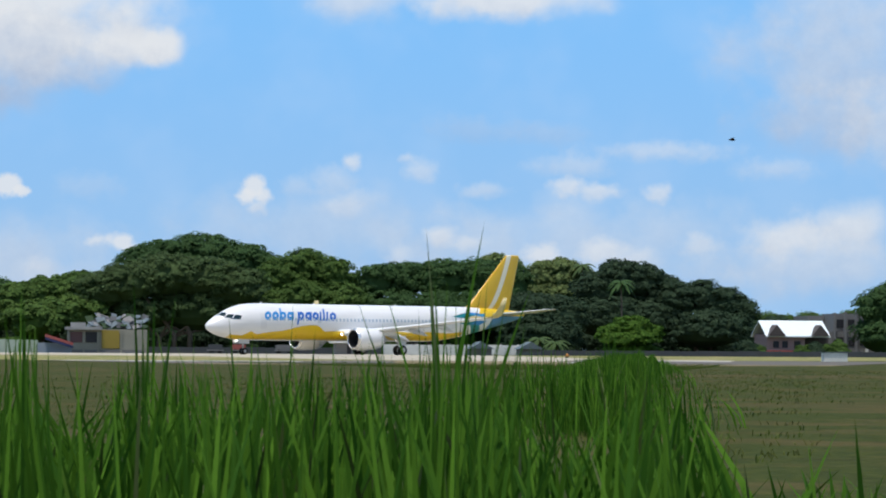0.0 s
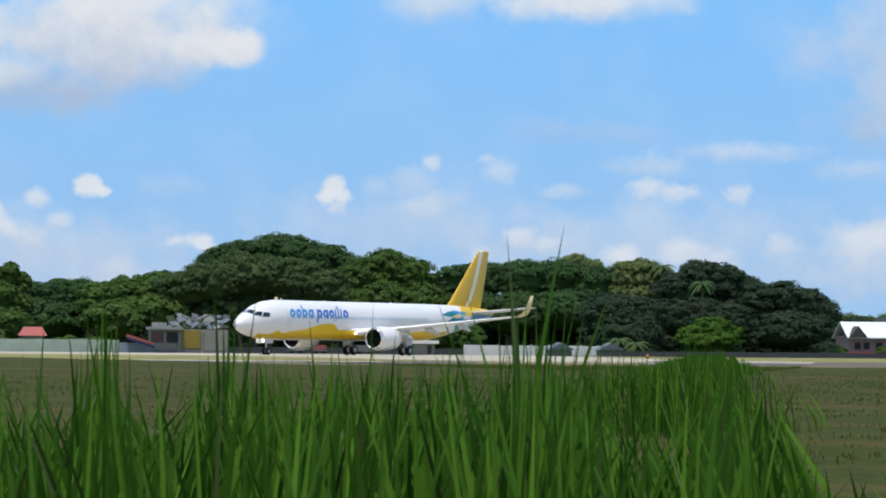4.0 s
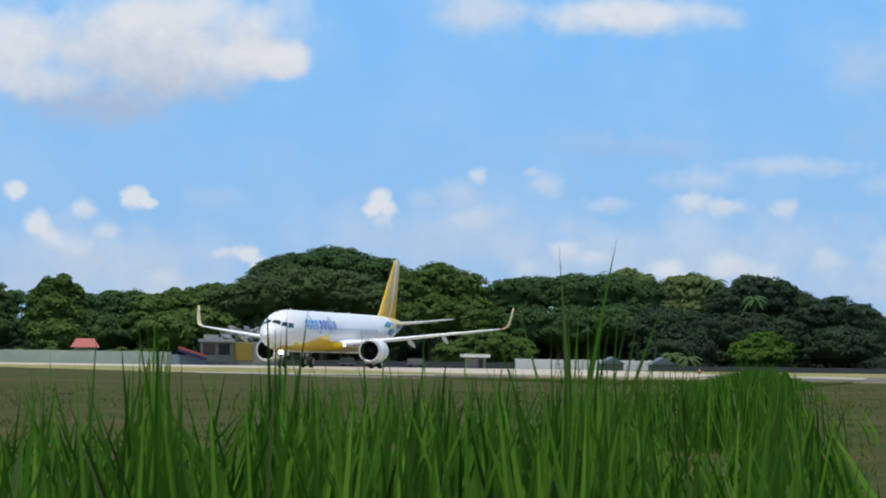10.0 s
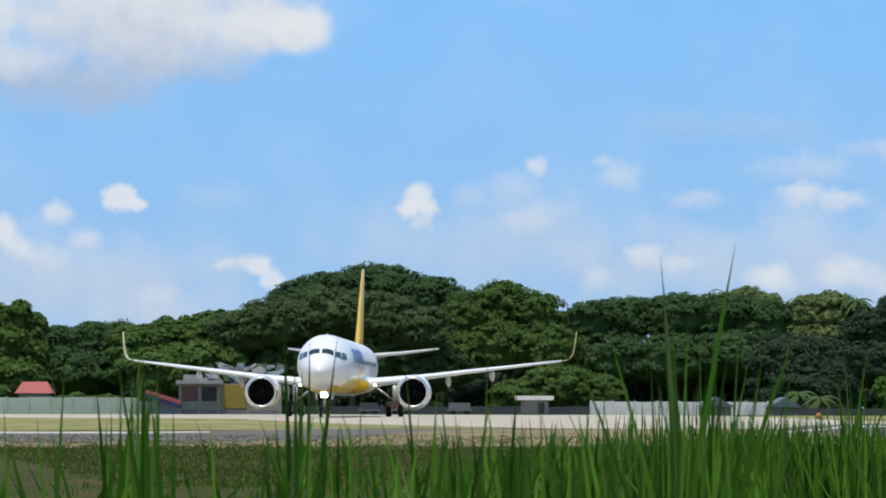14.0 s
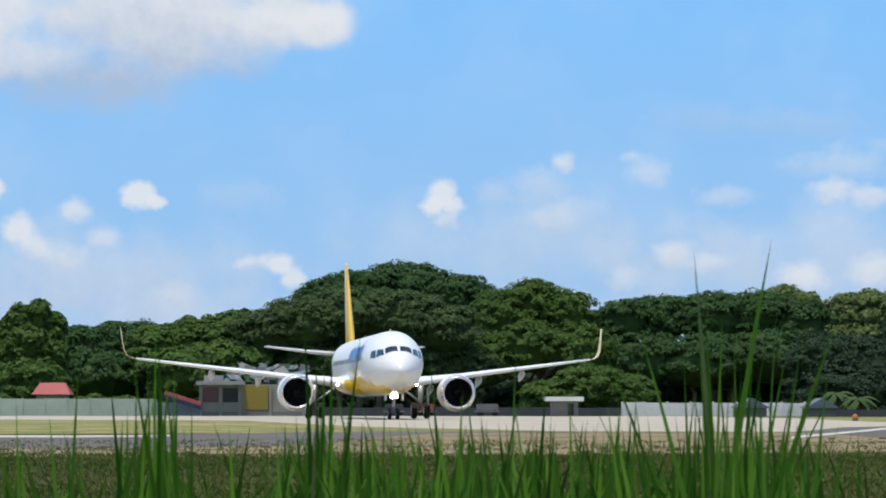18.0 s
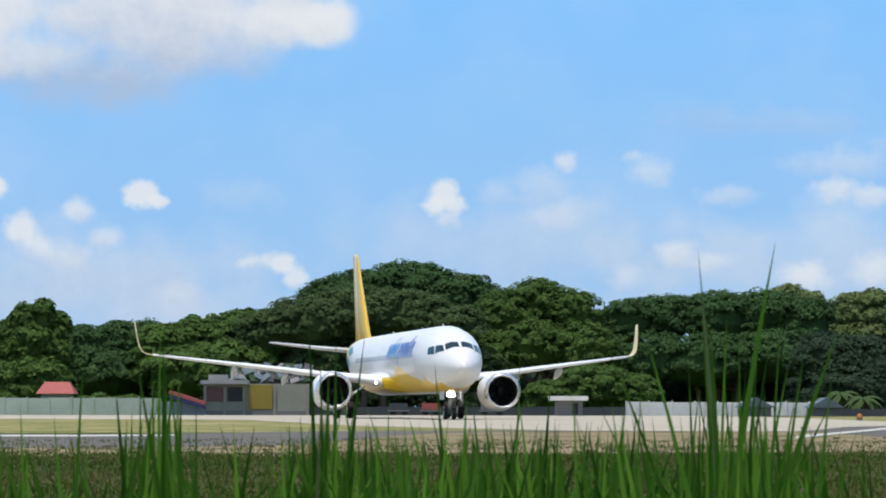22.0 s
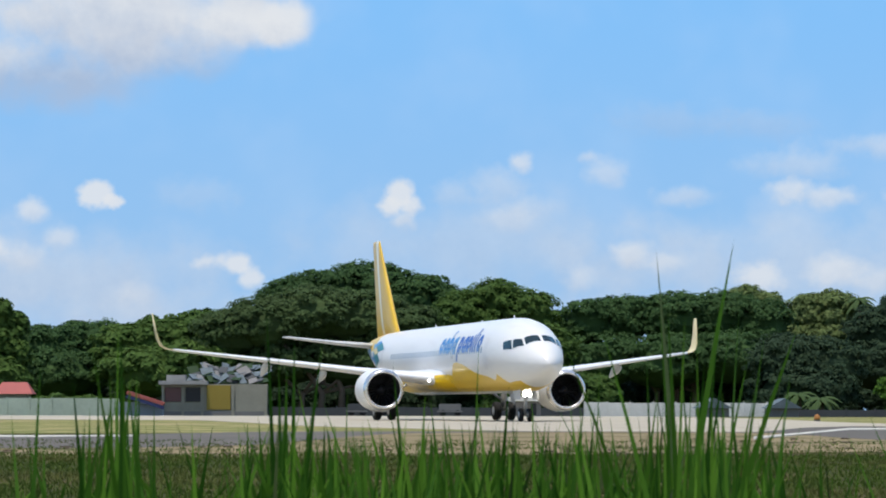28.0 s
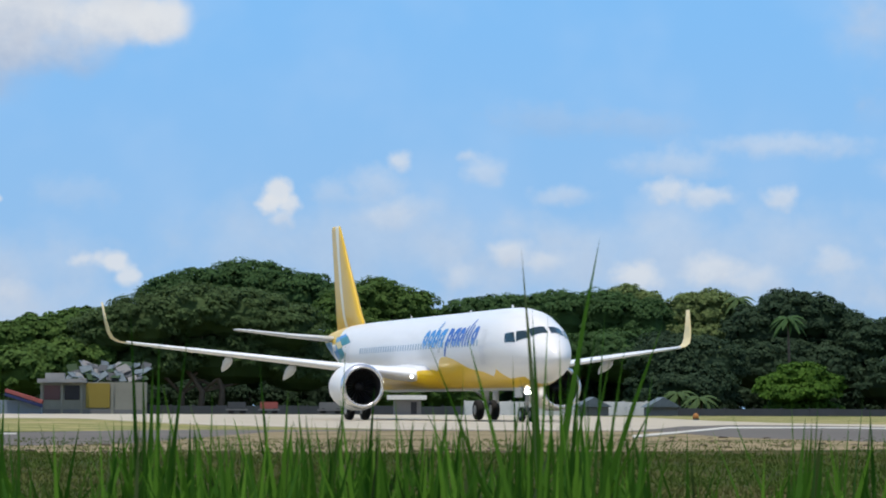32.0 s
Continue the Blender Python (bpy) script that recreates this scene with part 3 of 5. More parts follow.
def build_airliner():
    plane = empty("airliner", Matrix(), "white narrow-body jet airliner with yellow belly and fin", "airplane")
    xs = sorted({s[0] for s in FUS} | {16 - 1.5 * i for i in range(17)}, reverse=True)
    fine = []
    for a, b in zip(xs, xs[1:]):
        fine += [a + (b - a) * t for t in (0, 0.5)]
    fine.append(xs[-1])
    rings = [[fus(x, 360 * k / 56) for k in range(56)] for x in fine]
    v, f = loft(rings)
    link_mesh("fuselage", v, f, LIVERY, plane, True, "white fuselage with wavy yellow belly and teal tail shapes")
    # belly fairing under the wing
    rings = [[(x, r * 1.0 * math.sin(2 * math.pi * k / 24) * w, 2.5 + r * 0.43 * math.cos(2 * math.pi * k / 24)) for k in range(24)]
             for x, r, w in ((7.4, 0.2, 1), (6.6, 1.2, 1.1), (5.2, 1.9, 1.2), (2, 2.1, 1.2), (-3, 2.1, 1.15), (-5.5, 1.7, 1.1), (-7.5, 0.9, 1), (-8.3, 0.2, 1))]
    v, f = loft(rings)
    link_mesh("belly_fairing", v, f, LIVERY, plane, True)
    for s in (1, -1):
        # wing
        secs = [(6.6, 0.6, 2.2, 7.6, 0.13), (5.3, 2.0, 2.4, 6.4, 0.13), (3.8, 4.2, 2.7, 5.0, 0.12), (2.5, 6.2, 2.95, 3.9, 0.115), (0.3, 9.6, 3.4, 3.2, 0.11), (-1.9, 13.0, 3.83, 2.5, 0.105), (-4.05, 16.5, 4.28, 1.65, 0.1)]
        v, f = loft([airfoil(x, s * y, z, c, t) for x, y, z, c, t in secs])
        wing = link_mesh("wing", v, f, PLANE_WHITE, plane, True)
        secs = [(-4.05, 16.5, 4.28, 1.65, 0.1), (-4.3, 16.88, 4.36, 1.5, 0.1), (-4.6, 17.2, 4.55, 1.36, 0.1), (-4.9, 17.38, 4.9, 1.2, 0.1), (-5.3, 17.52, 5.55, 0.95, 0.1), (-5.85, 17.66, 6.58, 0.55, 0.1)]
        v, f = loft([[(px, s * y + (pz - z) * s * 0.8, z + (pz - z) * 0.5) for px, py, pz in airfoil(x, 0, z, c, t)] for x, y, z, c, t in secs])
        link_mesh("sharklet", v, f, YELLOW, wing, True, "upturned yellow wing tip")
        for y, x, z, n in ((4.4, -1.2, 2.35, 3.6), (7.9, -1.3, 2.95, 3.0), (11.2, -2.6, 3.4, 2.6)):
            v, f = loft([[(x + n * (0.5 - u), s * y + 0.22 * r * math.cos(2 * math.pi * k / 12), z - 0.1 - 0.62 * u * u + 0.32 * r * math.sin(2 * math.pi * k / 12)) for k in range(12)]
                         for u, r in ((0, 0.05), (0.12, 0.6), (0.35, 1), (0.6, 0.9), (0.85, 0.5), (1, 0.06))])
            link_mesh("flap_fairing", v, f, PLANE_GREY, wing, True)
        # engine
        ey, ez, ex = s * 5.58, 1.82, 6.3
        v, f = revolve([(-0.05, 0.98), (0.0, 1.05), (-0.06, 1.13), (-0.3, 1.22), (-0.9, 1.29), (-1.8, 1.3), (-2.8, 1.2), (-3.7, 1.02), (-3.72, 0.97), (-2.9, 1.0), (-2.5, 0.9)], ex, ey, ez)
        nac = link_mesh("engine", v, f, PLANE_WHITE, plane, True, "white engine nacelle with dark intake")
        v, f = revolve([(-0.1, 0.985), (-0.02, 1.0), (0.015, 1.06), (-0.05, 1.14), (-0.28, 1.222)], ex, ey, ez)
        link_mesh("intake_lip", v, f, LIP, nac, True, "bright bare metal intake lip")
        v, f = revolve([(-0.08, 0.985), (-0.5, 0.96), (-1.0, 0.98), (-1.5, 0.97), (-1.5, 0.02)], ex, ey, ez)
        link_mesh("intake_duct", v, f, DUCT, nac, True, "dark intake duct")
        v, f = revolve([(-0.55, 0.01), (-0.62, 0.08), (-0.8, 0.2), (-1.05, 0.31), (-1.1, 0.0)], ex, ey, ez, 16)
        link_mesh("spinner", v, f, FANMAT, nac, True)
        for k in range(20):
            t0 = 2 * math.pi * k / 20
            bv = [(ex + dx, ey + r * math.cos(t0 + dt), ez + r * math.sin(t0 + dt)) for r, dx, dt in ((0.28, -1.0, 0), (0.28, -1.2, 0.2), (0.95, -1.25, 0.26), (0.95, -0.95, 0.05))]
            link_mesh("fan_blade", bv, [(0, 1, 2, 3)], FANMAT, nac)
        v, f = revolve([(-2.6, 0.75), (-3.6, 0.72), (-4.4, 0.52), (-4.45, 0.46), (-4.2, 0.3), (-5.1, 0.04)], ex, ey, ez, 20)
        link_mesh("exhaust", v, f, STEEL, nac, True)
        v, f = loft([airfoil(5.0, ey, 3.0, 3.6, 0.1, 6, True), airfoil(4.4, ey, 2.55, 4.6, 0.1, 6, True), airfoil(4.6, ey, 3.02, 4.0, 0.1, 6, True)][:2] + [airfoil(3.9, ey, 2.2, 4.2, 0.1, 6, True)])
        link_mesh("pylon", v, f, PLANE_WHITE, nac, True)
        # tailplane
        v, f = loft([airfoil(-17.9, s * 0.4, 4.85, 4.2, 0.1), airfoil(-20.2, s * 3.2, 5.15, 2.9, 0.1), airfoil(-22.6, s * 6.1, 5.55, 1.6, 0.1), airfoil(-23.0, s * 6.33, 5.58, 1.0, 0.08)])
        link_mesh("tailplane", v, f, PLANE_GREY, plane, True)
        # flight deck panes, doors, lettering
        for c in (((21.3, 4), (20.7, 4), (20.45, 35), (21.0, 44)), ((20.95, 49), (20.4, 40), (19.8, 52), (20.2, 68)), ((20.13, 70), (19.7, 55), (18.95, 64), (19.2, 77))):
            v, f = skin_patch([(x, s * t) for x, t in c])
            link_mesh("windscreen_pane", v, f, GLASS_DARK, plane, True, "dark flight deck window")
        for x in (16.6, -11.4):
            v, f = skin_patch([(x, s * 62), (x - 0.85, s * 62), (x - 0.85, s * 112), (x, s * 112)], 2, 8, 0.012)
            link_mesh("door", v, f, DOOR_WHITE, plane, True, "closed pale cabin door")
        v, f = skin_patch([(8.6, s * 70), (8.1, s * 70), (8.1, s * 92), (8.6, s * 92)], 2, 4, 0.012)
        link_mesh("emergency_exit", v, f, PLANE_GREY, plane, True)
        # painted leaf shapes ahead of the tail
        for mat, c in ((TEAL, ((-11.6, 68), (-13.4, 55), (-15.6, 66), (-13.6, 76))), (SKY_BLUE, ((-13.0, 58), (-14.6, 50), (-16.6, 62), (-14.8, 68))), (TEAL, ((-12.6, 92), (-13.8, 80), (-15.4, 90), (-14.0, 104))),
                       (YELLOW, ((-13.6, 78), (-15.0, 68), (-16.8, 76), (-15.2, 86))), (SKY_BLUE, ((-14.4, 100), (-15.6, 90), (-17.4, 98), (-16.0, 112)))):
            v, f = skin_patch([(x, s * t) for x, t in c], 6, 6, 0.01 + 0.003 * (mat is TEAL) + 0.006 * (mat is YELLOW))
            link_mesh("painted_leaf", v, f, mat, plane, True, "painted leaf shape on the rear fuselage")
        x = 16.2 if s > 0 else 15.3
        # round and upright shapes for the signs of the lettering: ring, top and bottom of the stem, stem fore or aft
        for i, (ring, top, bot, fore) in enumerate(((1, 0, 0, 1), (1, 0, 0, 1), (1, 42, 84, 1), (1, 56, 84, 0), (0, 0, 0, 0), (1, 56, 97, 1), (1, 56, 84, 0), (1, 0, 0, 1), (0, 54, 84, 1), (0, 43, 84, 1), (0, 54, 84, 1), (1, 0, 0, 1))):
            wide = 0.98 if ring else 0.42
            sg = 1 if s < 0 else -1
            vs, fs = [], []

            def put(px, th, off):
                at = px if s > 0 else 20.1 - px
                return fus(at + sg * 0.35 * (1 - (th - 50) / 40), s * th, off)

            if ring:
                n = 20
                for k in range(n):
                    w = 2 * math.pi * k / n
                    vs += [put(x - wide / 2 + (wide / 2 - 0.03) * q * math.cos(w), 70 + 14 * q * math.sin(w), 0.014) for q in (1.0, 0.32)]
                fs += [(2 * k, 2 * k + 1, (2 * k + 3) % (2 * n), (2 * k + 2) % (2 * n)) for k in range(n)]
            if top:
                px = x - 0.03 if fore else x - wide + 0.25
                c = len(vs)
                for k in range(9):
                    th = top + (bot - top) * k / 8
                    vs += [put(px, th, 0.016), put(px - 0.24, th, 0.016)]
                fs += [(c + 2 * k, c + 2 * k + 1, c + 2 * k + 3, c + 2 * k + 2) for k in range(8)]
            if fs:
                link_mesh("lettering_shape", vs, fs, NAME_BLUE if i > 4 else NAME_LIGHT, plane, True, "blue rounded shape of the painted name")
            x -= wide + 0.06
    # cabin windows: one plate shared by all
    for s in (1, -1):
        v, f = skin_patch([(0.13, s * 77), (-0.13, s * 77), (-0.13, s * 86), (0.13, s * 86)], 1, 3, 0.012)
        first = link_mesh("cabin_window", v, f, CABIN_GLASS, plane, True)
        first.location.x = 15.4
        for i in range(1, 46):
            o = new("cabin_window", first.data)
            o.parent = plane
            o.location.x = 15.4 - i * 0.53
    # fin with dorsal fillet
    v, f = loft([airfoil(-13.2, 0, 5.3, 8.6, 0.03, 10, True), airfoil(-15.0, 0, 5.75, 7.0, 0.07, 10, True), airfoil(-15.9, 0, 6.4, 6.3, 0.09, 10, True), airfoil(-21.25, 0, 12.0, 2.3, 0.09, 10, True), airfoil(-21.45, 0, 12.17, 1.95, 0.07, 10, True)])
    link_mesh("fin", v, f, FIN, plane, True, "yellow tail fin with white sweeping band")
    for x, h in ((15.5, 0.35), (8.0, 0.3), (-4.0, 0.35)):
        v, f = loft([airfoil(x, 0, 5.55, 0.5, 0.12, 5, True), airfoil(x - 0.2, 0, 5.62 + h, 0.22, 0.1, 5, True)])
        link_mesh("antenna_blade", v, f, PLANE_WHITE, plane)
    # landing gear
    wheels = []

    def wheel(parent, x, y, z, r, w):
        prof = [(-w / 2, r * 0.5), (-w / 2, r * 0.86), (-w * 0.36, r * 0.97), (0, r), (w * 0.36, r * 0.97), (w / 2, r * 0.86), (w / 2, r * 0.5)]
        ring = [[(rr * math.cos(2 * math.pi * k / 24), yy, rr * math.sin(2 * math.pi * k / 24)) for k in range(24)] for yy, rr in prof]
        v, f = loft(ring)
        o = link_mesh("wheel", v, f, RUBBER, parent, True, "black tyre on a grey hub")
        o.location = (x, y, z)
        v, f = loft([[(rr * math.cos(2 * math.pi * k / 12), yy, rr * math.sin(2 * math.pi * k / 12)) for k in range(12)] for yy, rr in ((-w / 2 - 0.015, r * 0.3), (-w / 2 - 0.01, r * 0.48), (w / 2 + 0.01, r * 0.48), (w / 2 + 0.015, r * 0.3))])
        link_mesh("hub", v, f, STEEL, o, True)
        wheels.append((o, r))

    v, f = tube([(17.8, 0, 2.1), (17.65, 0, 1.0), (17.6, 0, 0.36)], [0.13, 0.1, 0.09], 10)
    leg = link_mesh("nose_gear_leg", v, f, STEEL, plane, True)
    for s in (1, -1):
        wheel(plane, 17.6, s * 0.26, 0.38, 0.38, 0.22)
        part("gear_door", box(17.9, s * 0.55, 1.5, 1.5, 0.04, 0.55, bevel=0.015), PLANE_GREY, leg)
        v, f = tube([(-1.9, s * 3.8, 2.4), (-1.95, s * 3.8, 1.2), (-2.0, s * 3.8, 0.58)], [0.2, 0.16, 0.13], 10)
        mleg = link_mesh("main_gear_leg", v, f, STEEL, plane, True)
        v, f = tube([(-1.9, s * 2.4, 2.2), (-1.95, s * 3.75, 1.2)], [0.08, 0.08], 8)
        link_mesh("side_stay", v, f, STEEL, mleg, True)
        part("gear_door", box(-1.9, s * 4.35, 1.6, 1.1, 0.05, 1.3, bevel=0.02), PLANE_GREY, mleg)
        for d in (-0.46, 0.46):
            wheel(plane, -2.0, s * 3.8 + d, 0.58, 0.58, 0.42)
        bm = bmesh.new()
        bmesh.ops.create_uvsphere(bm, u_segments=12, v_segments=8, radius=0.075, matrix=Matrix.Translation((5.72, s * 2.75, 2.36)))
        part("landing_light", bm, LAMP, plane, "glowing white landing light", True)
    # two lamps on the nose leg, each a lens in a shallow dish
    for y in (-0.13, 0.13):
        v, f = loft([[(18.0 + dx, y + q * math.cos(2 * math.pi * k / 16), 1.5 + q * math.sin(2 * math.pi * k / 16)) for k in range(16)] for dx, q in ((-0.16, 0.04), (-0.06, 0.1), (0.02, 0.125))], caps=False)
        link_mesh("lamp_dish", v, f, STEEL, leg, True)
        v, f = loft([[(18.0 + dx, y + q * math.cos(2 * math.pi * k / 16), 1.5 + q * math.sin(2 * math.pi * k / 16)) for k in range(16)] for dx, q in ((0.0, 0.115), (0.05, 0.085), (0.07, 0.03))])
        link_mesh("landing_light", v, f, LAMP, leg, True, "glowing white landing light")
    return plane, wheels


AIRLINER, WHEELS = build_airliner()

# ---- trees ----
RNG = np.random.default_rng(7)


def crown_mesh(name, lobes, mat, parent, leaf=0.42, puff=1.1, density=1.0, flat=0.55, label=""):
    """lobes: centre (x, y, z) and radii (rx, ry, rz). Puffs of leaves on each lobe, each a cloud of small bent leaf sprays."""
    P, N, S = [], [], []
    for (cx, cy, cz), (rx, ry, rz) in lobes:
        area = 2.2 * math.pi * ((rx * ry) ** 0.8 + 2 * (0.5 * (rx + ry) * rz) ** 0.8 * 1.0) / 1.5
        n = max(14, int(area / (puff * puff * 1.15)))
        d = RNG.normal(size=(n, 3))
        d /= np.linalg.norm(d, axis=1)[:, None]
        d[:, 2] = np.where(d[:, 2] < -0.35, -d[:, 2], d[:, 2])
        rr = RNG.uniform(0.84, 1.06, (n, 1))
        cen = np.array([cx, cy, cz]) + d * rr * np.array([rx, ry, rz])
        pr = puff * RNG.uniform(0.6, 1.25, n)
        m = int(56 * density)
        e = RNG.normal(size=(n, m, 3))
        e /= np.linalg.norm(e, axis=2)[:, :, None]
        e[:, :, 2] = np.abs(e[:, :, 2]) * np.where(RNG.random((n, m)) < 0.82, 1, -0.6)
        pos = cen[:, None, :] + e * pr[:, None, None] * np.array([1, 1, flat]) * RNG.uniform(0.75, 1.08, (n, m, 1))
        nor = e * 0.7 + d[:, None, :] * 0.5 + RNG.normal(size=(n, m, 3)) * 0.3 + np.array([0, 0, 0.35])
        P.append(pos.reshape(-1, 3)), N.append(nor.reshape(-1, 3)), S.append(RNG.uniform(0.55, 1.2, n * m) * leaf)
    P, N, S = np.concatenate(P), np.concatenate(N), np.concatenate(S)
    N /= np.linalg.norm(N, axis=1)[:, None]
    a = np.cross(N, RNG.normal(size=N.shape))
    a /= np.linalg.norm(a, axis=1)[:, None]
    b = np.cross(N, a)
    s = S[:, None]
    quad = np.stack([P - a * s, P - b * s * 0.55 + N * s * 0.12, P + a * s, P + b * s * 0.55 + N * s * 0.12], 1).reshape(-1, 3)
    faces = np.arange(len(quad)).reshape(-1, 4)
    verts, polys = quad.tolist(), faces.tolist()
    # the dense inside of the crown
    for (cx, cy, cz), (rx, ry, rz) in lobes:
        base = len(verts)
        nu, nv = 12, 7
        for i in range(nv + 1):
            t = math.pi * i / nv
            for k in range(nu):
                w = 2 * math.pi * k / nu
                q = 0.8 * (1 + 0.13 * noise.noise(Vector((cx + 3 * math.cos(w), cz + 3 * math.cos(t), cy + 3 * math.sin(w)))))
                verts.append((cx + rx * q * math.sin(t) * math.cos(w), cy + ry * q * math.sin(t) * math.sin(w), cz + rz * q * math.cos(t)))
        for i in range(nv):
            for k in range(nu):
                polys.append((base + i * nu + k, base + i * nu + (k + 1) % nu, base + (i + 1) * nu + (k + 1) % nu, base + (i + 1) * nu + k))
    return link_mesh(name, verts, polys, mat, parent, False, label)


def tree(base_px, dist, lobes_px, mat, label, name="tree", trunks=1, leaf=0.24, puff=0.9, depth=0.8, group="trees behind the taxiway", flat=0.62, density=1.0):
    """lobes_px: chart x, chart y of the top, half width in chart units, half height in metres, and how far behind dist."""
    foot = spot(base_px, dist)
    ob = empty(name, Matrix.Translation(foot), label, "tree" if name != "bush" else "bush", group)
    lobes = []
    for px, py, hw, rz, back in lobes_px:
        d = dist + back
        rx = hw * d / 3600.0
        c = spot(px, d, high(py + 12, d) - rz * 0.97) - foot
        lobes.append(((c.x, c.y, c.z), (rx, rx * depth, rz)))
    crown_mesh("crown", lobes, mat, ob, leaf, puff, density, flat)
    top = max(l[0][2] for l in lobes)
    for i in range(trunks):
        x0 = (i - (trunks - 1) / 2) * 2.2
        goal = lobes[i % len(lobes)][0]
        pts = [(x0, 0, -0.2), (x0 + 0.15, 0.1, 0.25 * goal[2]), (x0 * 0.7 + goal[0] * 0.25, goal[1] * 0.3, 0.5 * goal[2]), (x0 * 0.3 + goal[0] * 0.7, goal[1] * 0.8, 0.85 * goal[2])]
        r = 0.02 * top + 0.12
        v, f = tube(pts, [r * 1.3, r, r * 0.75, r * 0.35], 9)
        trunk = link_mesh("trunk", v, f, BARK, ob, True)
        for k, l in enumerate(lobes):
            if k % trunks == i:
                g = l[0]
                v, f = tube([pts[1], (0.5 * (pts[1][0] + g[0]), 0.5 * g[1], 0.3 * pts[1][2] + 0.6 * g[2]), (g[0], g[1], g[2] + 0.2 * l[1][2])], [r * 0.6, r * 0.4, r * 0.12], 7)
                link_mesh("limb", v, f, BARK, trunk, True)
    return ob


RAIN = "broad dark green rain tree with a domed crown"
tree(-90, 228, [(-60, 553, 66, 3.2, 0), (-150, 560, 80, 3.5, 2), (-100, 610, 110, 3.0, -2), (-230, 575, 90, 3.5, 0), (-330, 565, 100, 3.5, 3)], LEAF_DEEP, "dense dark green tree at the field's edge", trunks=2)
tree(58, 222, [(42, 536, 18, 1.7, 0), (76, 530, 19, 1.8, 0), (102, 550, 17, 1.6, 0.5), (18, 562, 18, 1.8, 0.5), (58, 572, 34, 2.0, -0.5), (94, 592, 30, 2.1, 0), (22, 604, 30, 2.1, 0), (60, 630, 54, 2.6, -1), (100, 645, 30, 2.2, -1)], LEAF_MID, "upright tree with large sunlit leaves", leaf=0.36, puff=0.7, flat=0.9)
tree(190, 232, [(150, 574, 62, 2.6, 0), (215, 566, 62, 2.8, 2), (180, 615, 90, 3.0, -2), (262, 562, 52, 2.6, 3)], LEAF_DEEP, "low spreading dark green tree", trunks=2)
tree(360, 226, [(300, 572, 60, 2.6, 0), (360, 560, 66, 2.8, 1), (425, 548, 62, 2.8, 2), (330, 615, 85, 2.8, -2), (420, 600, 80, 2.8, -2)], LEAF_MID, "broad tree with large light green leaves", leaf=0.38, puff=0.8, trunks=2, flat=0.8)
tree(690, 240, [(585, 488, 55, 2.6, 0), (640, 474, 80, 3.2, 1), (720, 460, 92, 3.6, 2), (800, 478, 80, 3.2, 1), (862, 500, 50, 2.8, 0), (720, 530, 150, 4.0, 3)], LEAF_DEEP, RAIN, trunks=3)
tree(640, 224, [(480, 545, 66, 2.6, 0), (540, 522, 76, 3.0, 0), (620, 503, 92, 3.2, 1), (710, 507, 92, 3.2, 1), (790, 535, 72, 2.8, 0), (560, 590, 110, 3.0, 2), (700, 585, 120, 3.2, 2), (810, 600, 80, 3.0, 2)], LEAF_SOFT, RAIN, trunks=3)
tree(950, 230, [(890, 512, 52, 2.8, 0), (950, 490, 62, 3.0, 1), (1012, 507, 50, 2.8, 0), (935, 560, 90, 3.2, -1), (1030, 570, 66, 3.0, -2), (860, 590, 70, 3.0, -2), (1075, 552, 46, 3.0, 5)], LEAF_MID, "sunlit green tree with a lumpy crown", trunks=2)
tree(1040, 214, [(1050, 640, 70, 2.4, 0), (990, 665, 60, 2.0, 0), (1105, 655, 62, 2.2, 0)], LEAF_MID, "leafy green shrub with drooping sprays", name="bush", puff=0.7, group="bushes along the wall")
tree(1270, 232, [(1115, 522, 50, 2.6, 0), (1180, 514, 66, 2.8, 1), (1265, 512, 78, 3.0, 1), (1350, 508, 76, 3.0, 2), (1425, 522, 55, 2.8, 1), (1140, 585, 90, 3.2, -2), (1250, 585, 110, 3.2, -2), (1380, 580, 110, 3.2, -2)], LEAF_DEEP, "flat-topped dark green rain tree", trunks=3)
tree(1410, 246, [(1395, 499, 36, 2.2, 0), (1430, 507, 30, 2.0, 0), (1400, 540, 50, 2.6, 0)], LEAF_LIGHT, "pale green feathery tree top", puff=0.7, flat=0.9)
tree(1545, 240, [(1505, 514, 36, 2.4, 0), (1555, 508, 44, 2.6, 0), (1600, 530, 36, 2.4, 0), (1545, 560, 70, 3.0, 0), (1468, 542, 46, 3.0, 0)], LEAF_LIGHT, "pale yellow-green feathery bamboo clump", puff=0.7, flat=0.95)
tree(1700, 228, [(1630, 535, 52, 2.8, 0), (1690, 506, 60, 3.0, 0), (1745, 512, 54, 2.8, 0), (1795, 540, 52, 2.8, 0), (1660, 590, 100, 3.4, -1), (1760, 600, 90, 3.2, -1), (1712, 566, 70, 3.2, 2)], LEAF_DARK, "tall very dark green tree", trunks=2)
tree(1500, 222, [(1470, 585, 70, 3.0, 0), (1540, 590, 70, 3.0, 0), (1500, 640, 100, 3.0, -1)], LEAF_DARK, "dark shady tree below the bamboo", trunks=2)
tree(1890, 226, [(1840, 558, 50, 2.6, 0), (1890, 552, 50, 2.6, 0), (1942, 566, 48, 2.6, 0), (1985, 590, 36, 2.4, 0), (1900, 620, 110, 3.0, -1)], LEAF_DARK, "dark green tree with an uneven top", trunks=2)
